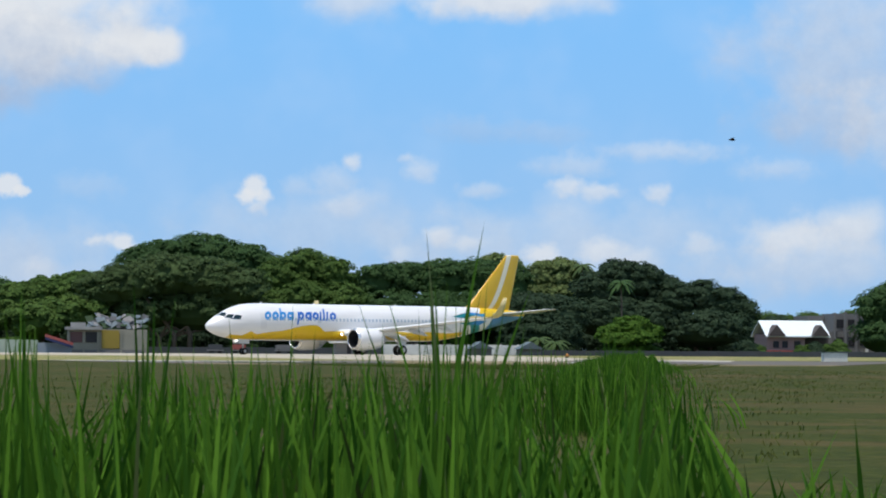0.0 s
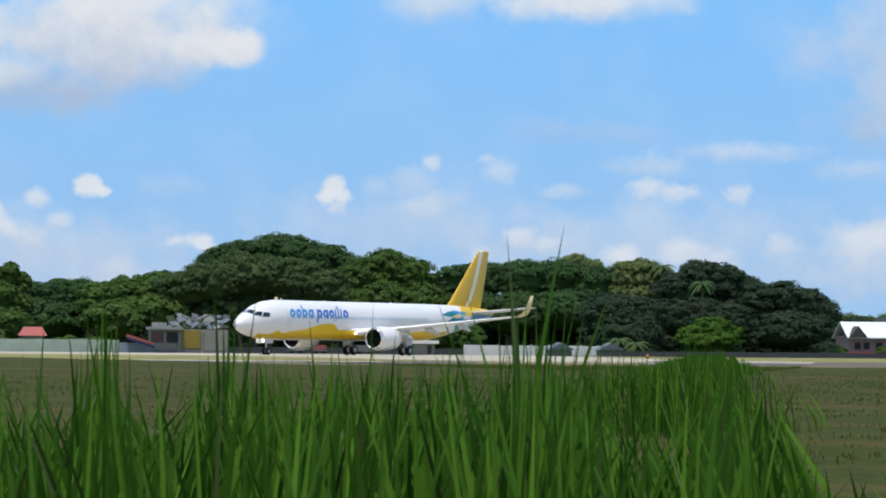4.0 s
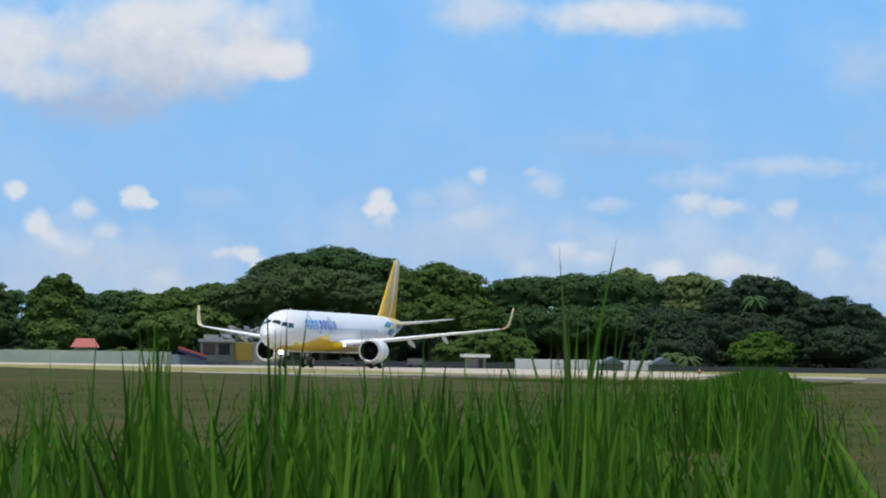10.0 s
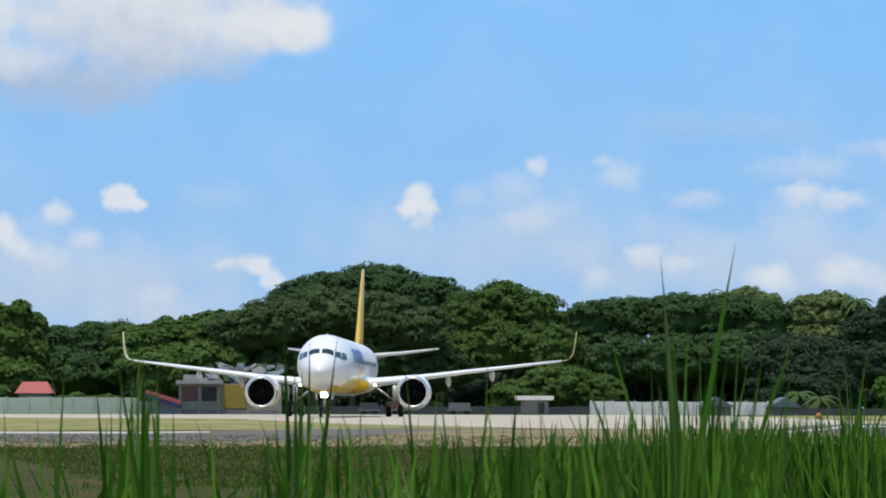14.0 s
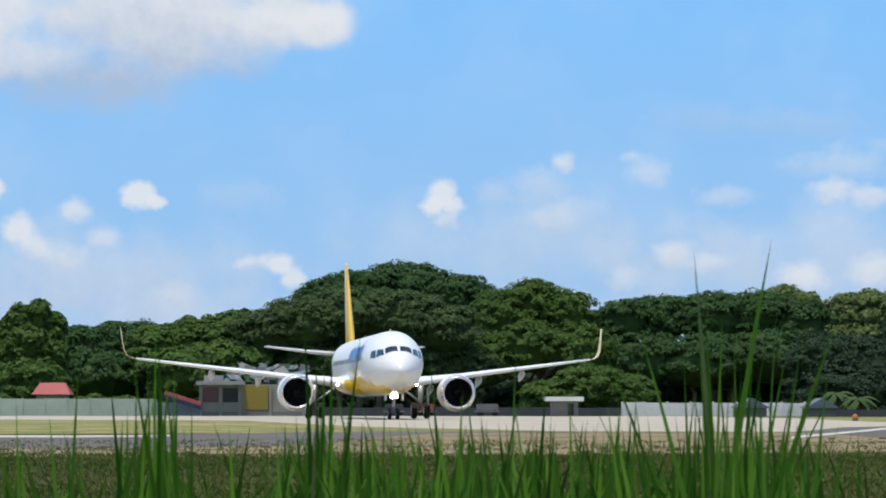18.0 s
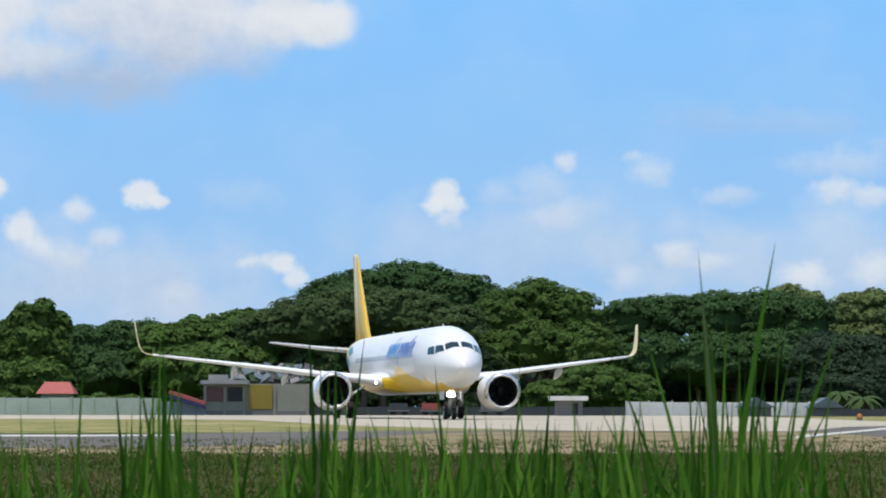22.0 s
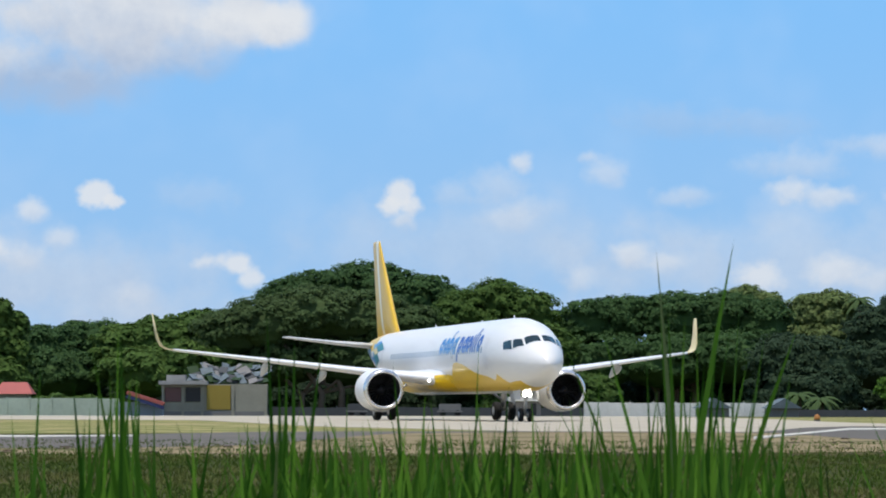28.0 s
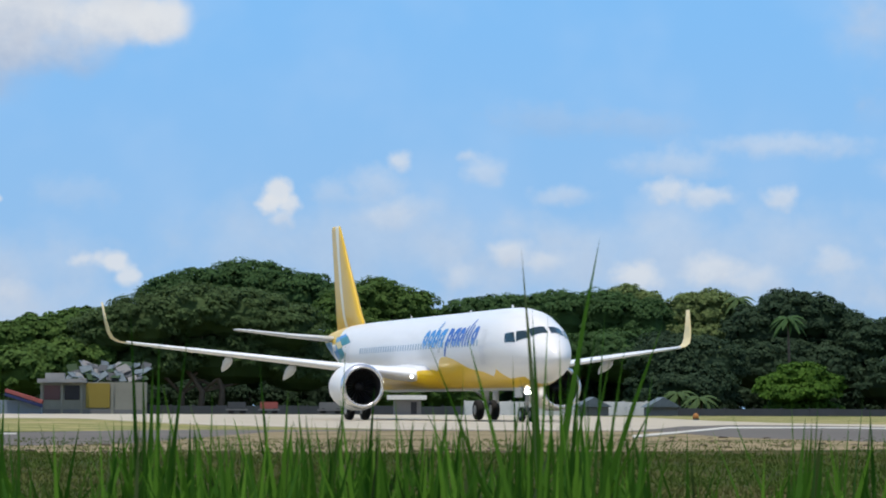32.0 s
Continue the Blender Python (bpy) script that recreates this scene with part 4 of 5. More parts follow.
tree(1722, 206, [(1716, 634, 40, 1.3, 0), (1760, 652, 32, 1.2, 0.4), (1672, 655, 34, 1.2, 0.3), (1740, 668, 44, 1.0, -0.8), (1690, 672, 44, 1.0, -0.8), (1716, 700, 70, 1.1, 0.8)], LEAF_FRESH, "arching bright fresh green bush", name="bush", puff=0.75, leaf=0.26, density=0.8, flat=0.5, group="bushes along the wall")
tree(2375, 216, [(2316, 570, 46, 2.6, 0), (2372, 548, 70, 3.0, 0), (2440, 560, 80, 3.2, 0), (2352, 630, 90, 3.0, 0)], LEAF_DEEP, "dark green tree beside the grey building", trunks=2)
for i, x in enumerate((1990, 2035, 2080, 2130, 2185, 2235)):
    tree(x, 268, [(x, 622 + (i * 7) % 16, 34, 2.4, 0), (x + 14, 645, 36, 2.6, 2), (x, 680, 40, 2.6, 1)], LEAF_MID, "distant green tree above the roofs", group="distant trees", puff=1.0)
for x, y in ((2144, 700), (2172, 694), (2200, 700), (2228, 690), (2026, 700), (2004, 690)):
    tree(x, 210, [(x, y, 20, 1.4, 0), (x + 8, y + 14, 20, 1.2, -0.5)], LEAF_MID if x % 3 else LEAF_DARK, "leafy garden shrub beside the house", name="bush", group="garden shrubs", puff=0.5, leaf=0.18)
for i, x in enumerate((-180, -60, 10, 150, 178, 206, 232, 258)):
    tree(x, 201, [(x, 690 + (i * 5) % 9, 17, 0.9, 0), (x + 12, 697, 16, 0.8, 0.5)], LEAF_MID, "low leafy hedge plant behind the pale wall", name="bush", group="hedge plants", puff=0.45, leaf=0.2)
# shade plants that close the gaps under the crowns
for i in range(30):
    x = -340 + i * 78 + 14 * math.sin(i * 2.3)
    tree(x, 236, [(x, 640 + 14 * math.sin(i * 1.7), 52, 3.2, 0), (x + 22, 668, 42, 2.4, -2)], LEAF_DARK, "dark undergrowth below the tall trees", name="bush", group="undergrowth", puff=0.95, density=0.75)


# added row of dark leaf lobes, standing in for shade between the trunks
def gap_backing():
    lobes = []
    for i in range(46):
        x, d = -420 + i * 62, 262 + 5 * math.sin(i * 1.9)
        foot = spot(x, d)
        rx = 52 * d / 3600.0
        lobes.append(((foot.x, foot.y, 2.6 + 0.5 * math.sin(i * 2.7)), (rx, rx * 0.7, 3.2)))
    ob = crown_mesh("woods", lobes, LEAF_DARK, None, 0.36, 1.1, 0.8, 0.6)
    tagged(ob, "added dark leaf backing that fills the shaded gaps between the trunks", "woods", kind="stuff")


gap_backing()


def palm(px, dist, top_py, mat, label):
    foot = spot(px, dist)
    h = high(top_py, dist) - 1.0
    ob = empty("palm_tree", Matrix.Translation(foot), label, "palm tree", "palms")
    v, f = tube([(0, 0, -0.2), (0.25, 0, h * 0.5), (0.1, 0, h)], [0.2, 0.15, 0.12], 8)
    link_mesh("trunk", v, f, BARK, ob, True)
    for k in range(15):
        a = k * 2.4
        verts, faces = [], []
        up = 0.9 - 0.09 * k
        L = 2.2
        spine = [Vector((0.1 + math.cos(a) * L * t, math.sin(a) * L * t, h + up * 1.6 * t - 1.9 * t * t)) for t in (0, 0.25, 0.5, 0.75, 1)]
        side = Vector((-math.sin(a), math.cos(a), 0))
        for i, p in enumerate(spine):
            w = (0.1, 0.32, 0.36, 0.26, 0.02)[i]
            verts += [p - side * w - Vector((0, 0, w * 0.6)), p, p + side * w - Vector((0, 0, w * 0.6))]
        for i in range(4):
            for j in (0, 1):
                faces.append((i * 3 + j, i * 3 + j + 1, i * 3 + j + 4, i * 3 + j + 3))
        link_mesh("frond", verts, faces, mat, ob)


palm(1690, 219, 545, LEAF_DEEP, "slim palm with pale drooping fronds")
palm(1600, 238, 512, LEAF_SOFT, "slim palm standing behind dark trees")
palm(1490, 208, 680, LEAF_SOFT, "short palm-like plant by the wall")
palm(1530, 205, 688, LEAF_SOFT, "short palm-like plant by the wall")

# ---- buildings and walls beyond the taxiway ----
CREAM = mat_plain("cream_render", (0.3, 0.29, 0.235), 0.85, 0.3, 0.7)
PALE_BLUE = mat_plain("pale_blue_wall", (0.27, 0.32, 0.38), 0.85, 0.15, 0.7)
PALE_GREEN = mat_plain("pale_green_wall", (0.45, 0.52, 0.42), 0.9, 0.4, 0.35)
YELLOW_PANEL = mat_plain("yellow_panel", (0.31, 0.23, 0.045), 0.7, 0.15, 1.0)
RED_ROOF = mat_plain("red_roof", (0.36, 0.1, 0.085), 0.7, 0.2, 1.0)
NAVY = mat_plain("navy_trim", (0.03, 0.04, 0.12), 0.6, 0.1, 1.0)
TIN = mat_plain("weathered_tin", (0.12, 0.15, 0.165), 0.75, 0.6, 1.5)
ROOF_GREY = mat_plain("weathered_roof_slab", (0.3, 0.3, 0.29), 0.9, 0.4, 0.8)
WHITE_WALL = mat_plain("whitewashed_wall", (0.74, 0.73, 0.68), 0.9, 0.35, 0.4)
GREY_WALL = mat_plain("grey_concrete_wall", (0.2, 0.195, 0.19), 0.9, 0.25, 0.5)
PINK = mat_plain("pinkish_wall", (0.36, 0.24, 0.22), 0.85, 0.2, 0.6)
WHITE_ROOF = mat_plain("white_metal_roof", (0.7, 0.75, 0.76), 0.5, 0.08, 0.8)
DARK_OPEN = mat_plain("dark_opening", (0.03, 0.03, 0.035), 0.5, 0.2, 1.0)
FENCE = mat_plain("dark_mesh_fence", (0.075, 0.08, 0.085), 0.9, 0.3, 0.8)
DARK_GABLE = mat_plain("dark_brown_boards", (0.08, 0.065, 0.06), 0.8, 0.3, 1.0)
ORANGE = mat_plain("faded_orange", (0.35, 0.15, 0.04), 0.6, 0.2, 2.0)
REDDISH = mat_plain("maroon_window", (0.14, 0.07, 0.07), 0.4, 0.2, 1.0)


def slab_px(name, x0, x1, y_top, y_bot, dist, thick, mat, parent, bevel=0.02, label="", on_floor=False):
    """A box whose front covers a rectangle of the chart at that distance."""
    a, b = spot(x0, dist), spot(x1, dist)
    zt, zb = high(y_top, dist), -0.1 if on_floor else high(y_bot, dist)
    base = parent.matrix_world.translation if parent is not None else Vector()
    c = (a + b) / 2 - base
    return part(name, box(c.x, c.y + thick / 2, (zt + zb) / 2 - base.z, (b - a).x, thick, zt - zb, bevel=bevel), mat, parent, label)


def house_thing(name, px, dist, label, category, group=""):
    ob = empty(name, Matrix.Translation(spot(px, dist)), label, category, group)
    bpy.context.view_layer.update()
    return ob


def service_building():
    d = 200
    ob = house_thing("service_building", 450, d, "low cream service building with a yellow panel and tin roof", "building")
    slab_px("wall", 362, 546, 682, 738, d, 6, CREAM, ob, on_floor=True)
    slab_px("roof_slab", 354, 440, 676, 683, d - 0.6, 5, ROOF_GREY, ob)
    slab_px("upper_block", 368, 402, 666, 677, d + 0.3, 3, ROOF_GREY, ob)
    for x0, x1 in ((366, 394), (402, 428)):
        w = slab_px("window", x0, x1, 688, 713, d - 0.08, 0.1, REDDISH if x0 < 380 else DARK_OPEN, ob, label="dark barred window")
        slab_px("window_sill", x0 - 1, x1 + 1, 713, 715, d - 0.15, 0.15, WHITE_WALL, w)
    for x in (362, 397, 431, 485, 543):
        slab_px("pilaster", x - 2.4, x + 2.4, 683, 738, d - 0.14, 0.16, CREAM, ob, on_floor=True)
    slab_px("panel", 439, 481, 684, 727, d - 0.1, 0.12, YELLOW_PANEL, ob, label="large yellow panel")
    slab_px("plinth", 362, 546, 730, 738, d - 0.1, 0.1, GREY_WALL, ob, on_floor=True)
    r = random.Random(4)
    for i in range(34):
        x = 412 + (i * 37 % 34) * 4.0
        row = i % 3
        y = 674 - row * 9 - 5 * math.sin((x - 400) / 146 * math.pi) + r.uniform(-4, 4)
        a, w = spot(x, d + 0.6 + row * 1.0), r.uniform(0.7, 1.6)
        tilt = Matrix.Rotation(radians(r.uniform(15, 50)), 3, "X") @ Matrix.Rotation(radians(r.uniform(-28, 28)), 3, "Y") @ Matrix.Rotation(radians(r.uniform(-30, 30)), 3, "Z")
        part("roof_sheet", box(a.x - ob.location.x, a.y - ob.location.y, high(y, d), w, r.uniform(0.8, 1.5), 0.04, turn=tilt), (TIN, FENCE, TIN, LEAF_DARK, GREY_WALL)[i % 5], ob)


def awning():
    d = 196
    ob = house_thing("awning_shed", 330, d, "pale blue shed with a sloping red and navy roof", "shed")
    slab_px("wall", 282, 362, 714, 738, d, 3, PALE_BLUE, ob, on_floor=True)
    a, b = spot(300, d), spot(364, d)
    t = Matrix.Rotation(math.atan2((721 - 701), 64.0), 3, "Y")
    mid = (a + b) / 2 - ob.location
    part("roof", box(mid.x, mid.y, high(707, d), 3.7, 2.6, 0.35, bevel=0.03, turn=t), RED_ROOF, ob, "sloping red roof")
    part("roof_trim", box(mid.x, mid.y - 1.35, high(714, d), 3.75, 0.1, 0.3, bevel=0.02, turn=t), NAVY, ob, "navy roof edge")


def red_hut():
    d = 206
    ob = house_thing("hut", 100, d, "small hut with a red metal roof behind the wall", "hut")
    slab_px("wall", 74, 126, 697, 738, d, 4, CREAM, ob, on_floor=True)
    a, b = spot(66, d) - ob.location, spot(134, d) - ob.location
    z0, z1 = high(700, d), high(679, d)
    v = [(a.x, -0.4, z0), (b.x, -0.4, z0), (b.x, 4.4, z0), (a.x, 4.4, z0), (a.x + 0.7, 1.6, z1), (b.x - 0.7, 1.6, z1), (b.x - 0.7, 2.4, z1), (a.x + 0.7, 2.4, z1)]
    f = [(0, 1, 5, 4), (1, 2, 6, 5), (2, 3, 7, 6), (3, 0, 4, 7), (4, 5, 6, 7), (3, 2, 1, 0)]
    link_mesh("roof", v, f, RED_ROOF, ob, label="red hipped roof")


def long_wall(x0, x1, y_top, d, mat, label, name="wall", cap=True, step=40):
    ob = house_thing(name, (x0 + x1) / 2, d, label, "wall", "boundary walls")
    n = max(1, round((x1 - x0) / step))
    for i in range(n):
        a, b = x0 + (x1 - x0) * i / n, x0 + (x1 - x0) * (i + 1) / n
        slab_px("panel", a + 0.3, b - 0.3, y_top + (i * 37 % 5) * 0.25, 738, d, 0.2, mat, ob, on_floor=True)
        slab_px("post", a - 1.2, a + 1.2, y_top - 1.5, 738, d - 0.06, 0.3, mat, ob, on_floor=True)


def far_houses():
    d = 214
    ob = house_thing("house", 2101, d, "pinkish house with a white metal roof and dark gables", "house")
    slab_px("wall", 2050, 2144, 684, 738, d, 7, PINK, ob, on_floor=True)
    slab_px("back_wall", 2144, 2202, 684, 738, d + 1.5, 5, DARK_GABLE, ob, on_floor=True)
    a, b = spot(2044, d) - ob.location, spot(2204, d) - ob.location
    z0, z1 = high(688, d), high(650, d)
    v = [(a.x, -0.8, z0), (b.x, -0.8, z0), (b.x, 3.4, z1), (a.x, 3.4, z1), (b.x, 7.6, z0), (a.x, 7.6, z0)]
    v += [(x, y, z - 0.18) for x, y, z in v]
    f = [(0, 1, 2, 3), (3, 2, 4, 5), (6, 9, 8, 7), (9, 11, 10, 8), (0, 6, 7, 1), (5, 4, 10, 11), (0, 3, 9, 6), (3, 5, 11, 9), (1, 7, 8, 2), (2, 8, 10, 4)]
    link_mesh("roof", v, f, WHITE_ROOF, ob, label="white sheet metal roof")
    for cx in (2070, 2178):
        p, q, t = spot(cx - 22, d) - ob.location, spot(cx + 22, d) - ob.location, spot(cx, d) - ob.location
        zz = high(688, d)
        zt = high(661, d)
        v = [(p.x, -1.2, zz), (q.x, -1.2, zz), (t.x, -1.2, zt), (p.x, 1.5, zz), (q.x, 1.5, zz), (t.x, 1.5, zt)]
        link_mesh("gable", v, [(0, 1, 2), (3, 5, 4), (0, 3, 4, 1), (1, 4, 5, 2), (2, 5, 3, 0)], DARK_GABLE, ob, label="dark brown gable")
    for x0, x1 in ((2066, 2080), (2088, 2102), (2118, 2134)):
        w = slab_px("window", x0, x1, 700, 716, d - 0.08, 0.1, DARK_OPEN, ob)
        slab_px("window_sill", x0 - 1, x1 + 1, 716, 718, d - 0.15, 0.14, WHITE_WALL, w)
    slab_px("porch_wall", 2048, 2136, 722, 738, d - 1.2, 0.2, RED_ROOF, ob, on_floor=True, label="low maroon porch wall")
    d = 224
    ob = house_thing("concrete_building", 2266, d, "unfinished grey concrete building with open storeys", "building")
    slab_px("wall", 2196, 2336, 676, 738, d, 8, GREY_WALL, ob, on_floor=True)
    slab_px("roof_slab", 2146, 2236, 640, 650, d + 4, 8, GREY_WALL, ob)
    slab_px("upper_wall", 2211, 2298, 634, 676, d + 0.5, 6, GREY_WALL, ob)
    for x in (2214, 2241, 2268, 2294, 2316, 2334):
        slab_px("column", x - 3, x + 3, 628 + (x % 7) * 2, 738, d - 0.4, 0.5, WHITE_WALL if x > 2286 else GREY_WALL, ob, on_floor=True)
    for x0, x1, y0 in ((2218, 2236, 648), (2246, 2264, 648), (2272, 2290, 648), (2218, 2236, 690), (2248, 2266, 690), (2276, 2292, 690), (2300, 2314, 690)):
        slab_px("opening", x0, x1, y0, y0 + 20, d - 0.05 if y0 > 680 else d + 0.42, 0.1, DARK_OPEN, ob, label="dark unglazed opening")


def small_structures():
    d = 190
    ob = house_thing("guard_hut", 1008, d, "small grey hut with a pale flat roof", "hut")
    slab_px("wall", 984, 1030, 712, 738, d, 2.5, GREY_WALL, ob, on_floor=True)
    slab_px("roof", 974, 1040, 703, 711, d - 0.5, 3.4, WHITE_WALL, ob, label="pale flat roof")
    slab_px("door", 1012, 1022, 715, 736, d - 0.06, 0.1, DARK_OPEN, ob)
    for px, dd in ((1340, 188), (1465, 192)):
        ob = house_thing("shed", px, dd, "low shed with a dull grey-green pitched roof", "shed", "low sheds")
        slab_px("wall", px - 26, px + 26, 722, 738, dd, 3, GREY_WALL, ob, on_floor=True)
        a, b = -32 * dd / 3600.0, 32 * dd / 3600.0
        z0, z1 = high(723, dd), high(705, dd)
        v = [(a, -0.4, z0), (b, -0.4, z0), (b, 3.4, z0), (a, 3.4, z0), (0, -0.4, z1), (0, 3.4, z1)]
        link_mesh("roof", v, [(0, 1, 4), (2, 3, 5), (1, 2, 5, 4), (3, 0, 4, 5), (3, 2, 1, 0)], TIN, ob, label="dull pitched roof")
    for x0, x1, d2, c in ((745, 776, 197, RED_ROOF), (688, 720, 197, FENCE), (850, 888, 198, GREY_WALL)):
        ob = house_thing("parked_cart", (x0 + x1) / 2, d2, "low ground equipment cart on small wheels", "cart", "ground equipment")
        slab_px("body", x0, x1, 716, 728, d2, 1.2, c, ob, bevel=0.05)
        slab_px("deck", x0 - 3, x1 + 3, 728, 731, d2 - 0.1, 1.4, GREY_WALL, ob)
        for x in (x0 + 6, x1 - 6):
            p = spot(x, d2) - ob.location
            bm = bmesh.new()
            bmesh.ops.create_cone(bm, cap_ends=True, segments=14, radius1=0.3, radius2=0.3, depth=0.2, matrix=Matrix.Translation((p.x, p.y, 0.3)) @ Matrix.Rotation(radians(90), 4, "X"))
            part("wheel", bm, RUBBER, ob)
    for px, py in ((1524, 746),):
        foot = on_ground(px, py)
        ob = empty("taxiway_marker", Matrix.Translation(foot), "small orange marker light on the grass verge", "marker")
        part("base", box(0, 0, 0.05, 0.34, 0.34, 0.14, bevel=0.03), GREY_WALL, ob)
        v, f = loft([[(q * math.cos(2 * math.pi * k / 12), q * math.sin(2 * math.pi * k / 12), z) for k in range(12)] for z, q in ((0.1, 0.2), (0.2, 0.19), (0.38, 0.14), (0.44, 0.04))])
        link_mesh("cap", v, f, ORANGE, ob, True, "faded orange cap")
    ob = house_thing("equipment_box", 2391, 84, "pale grey airfield equipment box on the verge", "cabinet")
    slab_px("body", 2350, 2432, 727, 753, 84, 0.7, WHITE_WALL, ob, bevel=0.03, on_floor=True)
    slab_px("lid", 2348, 2434, 725, 727.5, 83.95, 0.8, TIN, ob)


service_building()
awning()
red_hut()
long_wall(-420, 285, 707, 197, PALE_GREEN, "pale green concrete boundary wall")
long_wall(1108, 1475, 713, 196, WHITE_WALL, "whitewashed boundary wall with patchy plaster")
long_wall(548, 1108, 722, 204, FENCE, "dark mesh fence under the trees", "fence")
long_wall(1475, 2500, 725, 196, FENCE, "dark mesh fence along the airfield", "fence", step=50)
far_houses()
small_structures()

# ---- tall grass before the camera, and tufts on the field ----
def mat_blade():
    k = Nodes("grass_blade", 0.6, 0.0, 0.08)
    geo = k.n.new("ShaderNodeNewGeometry").outputs["Random Per Island"]
    c = k.mix(k.ramp(geo, 0.0, 0.9), (0.031, 0.1, 0.008), (0.096, 0.218, 0.018))
    c = k.mix(k.ramp(geo, 0.92, 0.95), c, (0.036, 0.06, 0.012))
    c = k.mix(k.ramp(geo, 0.96, 0.99), c, (0.15, 0.19, 0.07))
    k.color(c)
    tr = k.n.new("ShaderNodeBsdfTranslucent")
    k.l.new(c, tr.inputs[0])
    mx = k.n.new("ShaderNodeMixShader")
    mx.inputs[0].default_value = 0.3
    k.l.new(k.bsdf.outputs[0], mx.inputs[1])
    k.l.new(tr.outputs[0], mx.inputs[2])
    k.l.new(mx.outputs[0], k.n["Material Output"].inputs[0])
    return k.m


BLADE = mat_blade()
DULL_GRASS = mat_leaf("dull_grass", (0.053, 0.086, 0.015), (0.095, 0.134, 0.027), (0.110, 0.118, 0.034))
AXIS, LINE = radians(3.46), radians(13.0)


def blade_verts(base, tip, width, droop, turn):
    """A folded, tapering strip from base to tip that bows by droop."""
    b, t = np.array(base), np.array(tip)
    side = np.array([math.cos(turn), math.sin(turn), 0.0])
    out = []
    for s, w in ((0, 0.7), (0.35, 1.0), (0.65, 0.8), (0.87, 0.42)):
        p = b + (t - b) * np.array([s ** 1.5, s ** 1.5, s]) + np.array([0, 0, droop * math.sin(math.pi * s)])
        out += [p - side * width * w * 0.5, p + side * width * w * 0.5]
    out.append(t)
    return out


STRIP = [(0, 1, 3, 2), (2, 3, 5, 4), (4, 5, 7, 6), (6, 7, 8)]


def grass(name, blades, label, mat=None):
    verts, faces = [], []
    for b in blades:
        k = len(verts)
        verts += blade_verts(*b)
        faces += [tuple(i + k for i in f) for f in STRIP]
    return tagged(link_mesh(name, verts, faces, mat or BLADE), label, "grass", kind="stuff")


# tall blades: chart x and y of the tip, drift to the foot of the view in chart units, width in chart units
TALL_LEFT = [
    (-5, 745, 40, 12), (38, 705, 8, 11), (97, 735, 14, 9), (120, 760, 38, 9), (148, 640, -12, 11), (203, 670, 20, 13), (258, 755, -35, 10), (332, 752, 14, 8),
    (352, 792, 26, 8), (385, 745, 42, 9), (485, 785, -28, 8), (500, 742, 50, 13), (238, 625, 45, 14), (288, 600, 4, 18), (283, 570, -2, 10), (316, 640, 0, 9),
]
TALL_MIDDLE = [
    (543, 548, 16, 11), (580, 650, -4, 15), (593, 600, -2, 12), (645, 585, -35, 12), (643, 710, 60, 10), (687, 690, -4, 10), (767, 640, 22, 9), (825, 690, -10, 16),
    (833, 700, 20, 14), (868, 740, -6, 9), (888, 745, 14, 12), (915, 700, 25, 13), (920, 600, -10, 8), (973, 680, -14, 13), (1008, 700, 40, 13), (1047, 740, -20, 10),
]
TALL_TUFT = [
    (1067, 598, 125, 11), (1140, 585, 85, 12), (1135, 650, -10, 9), (1236, 440, 36, 14), (1377, 422, -85, 14), (1243, 555, 25, 16), (1288, 555, -15, 9), (1308, 590, 5, 8),
    (1345, 600, -25, 13), (1385, 545, -22, 12), (1218, 630, 10, 9), (1431, 590, -45, 11), (1492, 575, -110, 16), (1485, 690, -100, 12), (1323, 640, -20, 14), (1413, 690, -40, 13),
]
TALL_RIGHT = [
    (1453, 760, -60, 10), (1498, 745, -50, 8), (1523, 750, -40, 7), (1463, 765, 40, 8), (1615, 727, 70, 9), (1730, 700, 6, 10), (1775, 690, -12, 12), (1830, 730, -10, 10),
    (1857, 695, -22, 12), (1866, 720, 8, 13), (1925, 745, -30, 8), (1990, 880, -20, 10), (2180, 930, 12, 12), (2260, 900, -40, 10), (2300, 880, 10, 16),
]
# thick clumps: chart x, spread, highest tips, count
CLUMPS = [(285, 24, 640, 20), (575, 30, 700, 12), (700, 60, 735, 14), (825, 24, 720, 12), (930, 50, 735, 14), (1010, 40, 740, 10), (1090, 26, 700, 12), (1205, 22, 755, 10), (1262, 20, 680, 16), (1335, 26, 680, 14), (1400, 30, 720, 12), (1790, 50, 725, 20), (60, 60, 760, 10)]
# where the thick of the grass begins, by chart x
THICK_X, THICK_Y = (-200, 0, 230, 300, 360, 470, 520, 1100, 1200, 1420, 1500, 1640, 1720, 1880, 1960, 2400), (890, 880, 850, 800, 890, 880, 815, 815, 800, 815, 880, 890, 820, 830, 980, 1010)


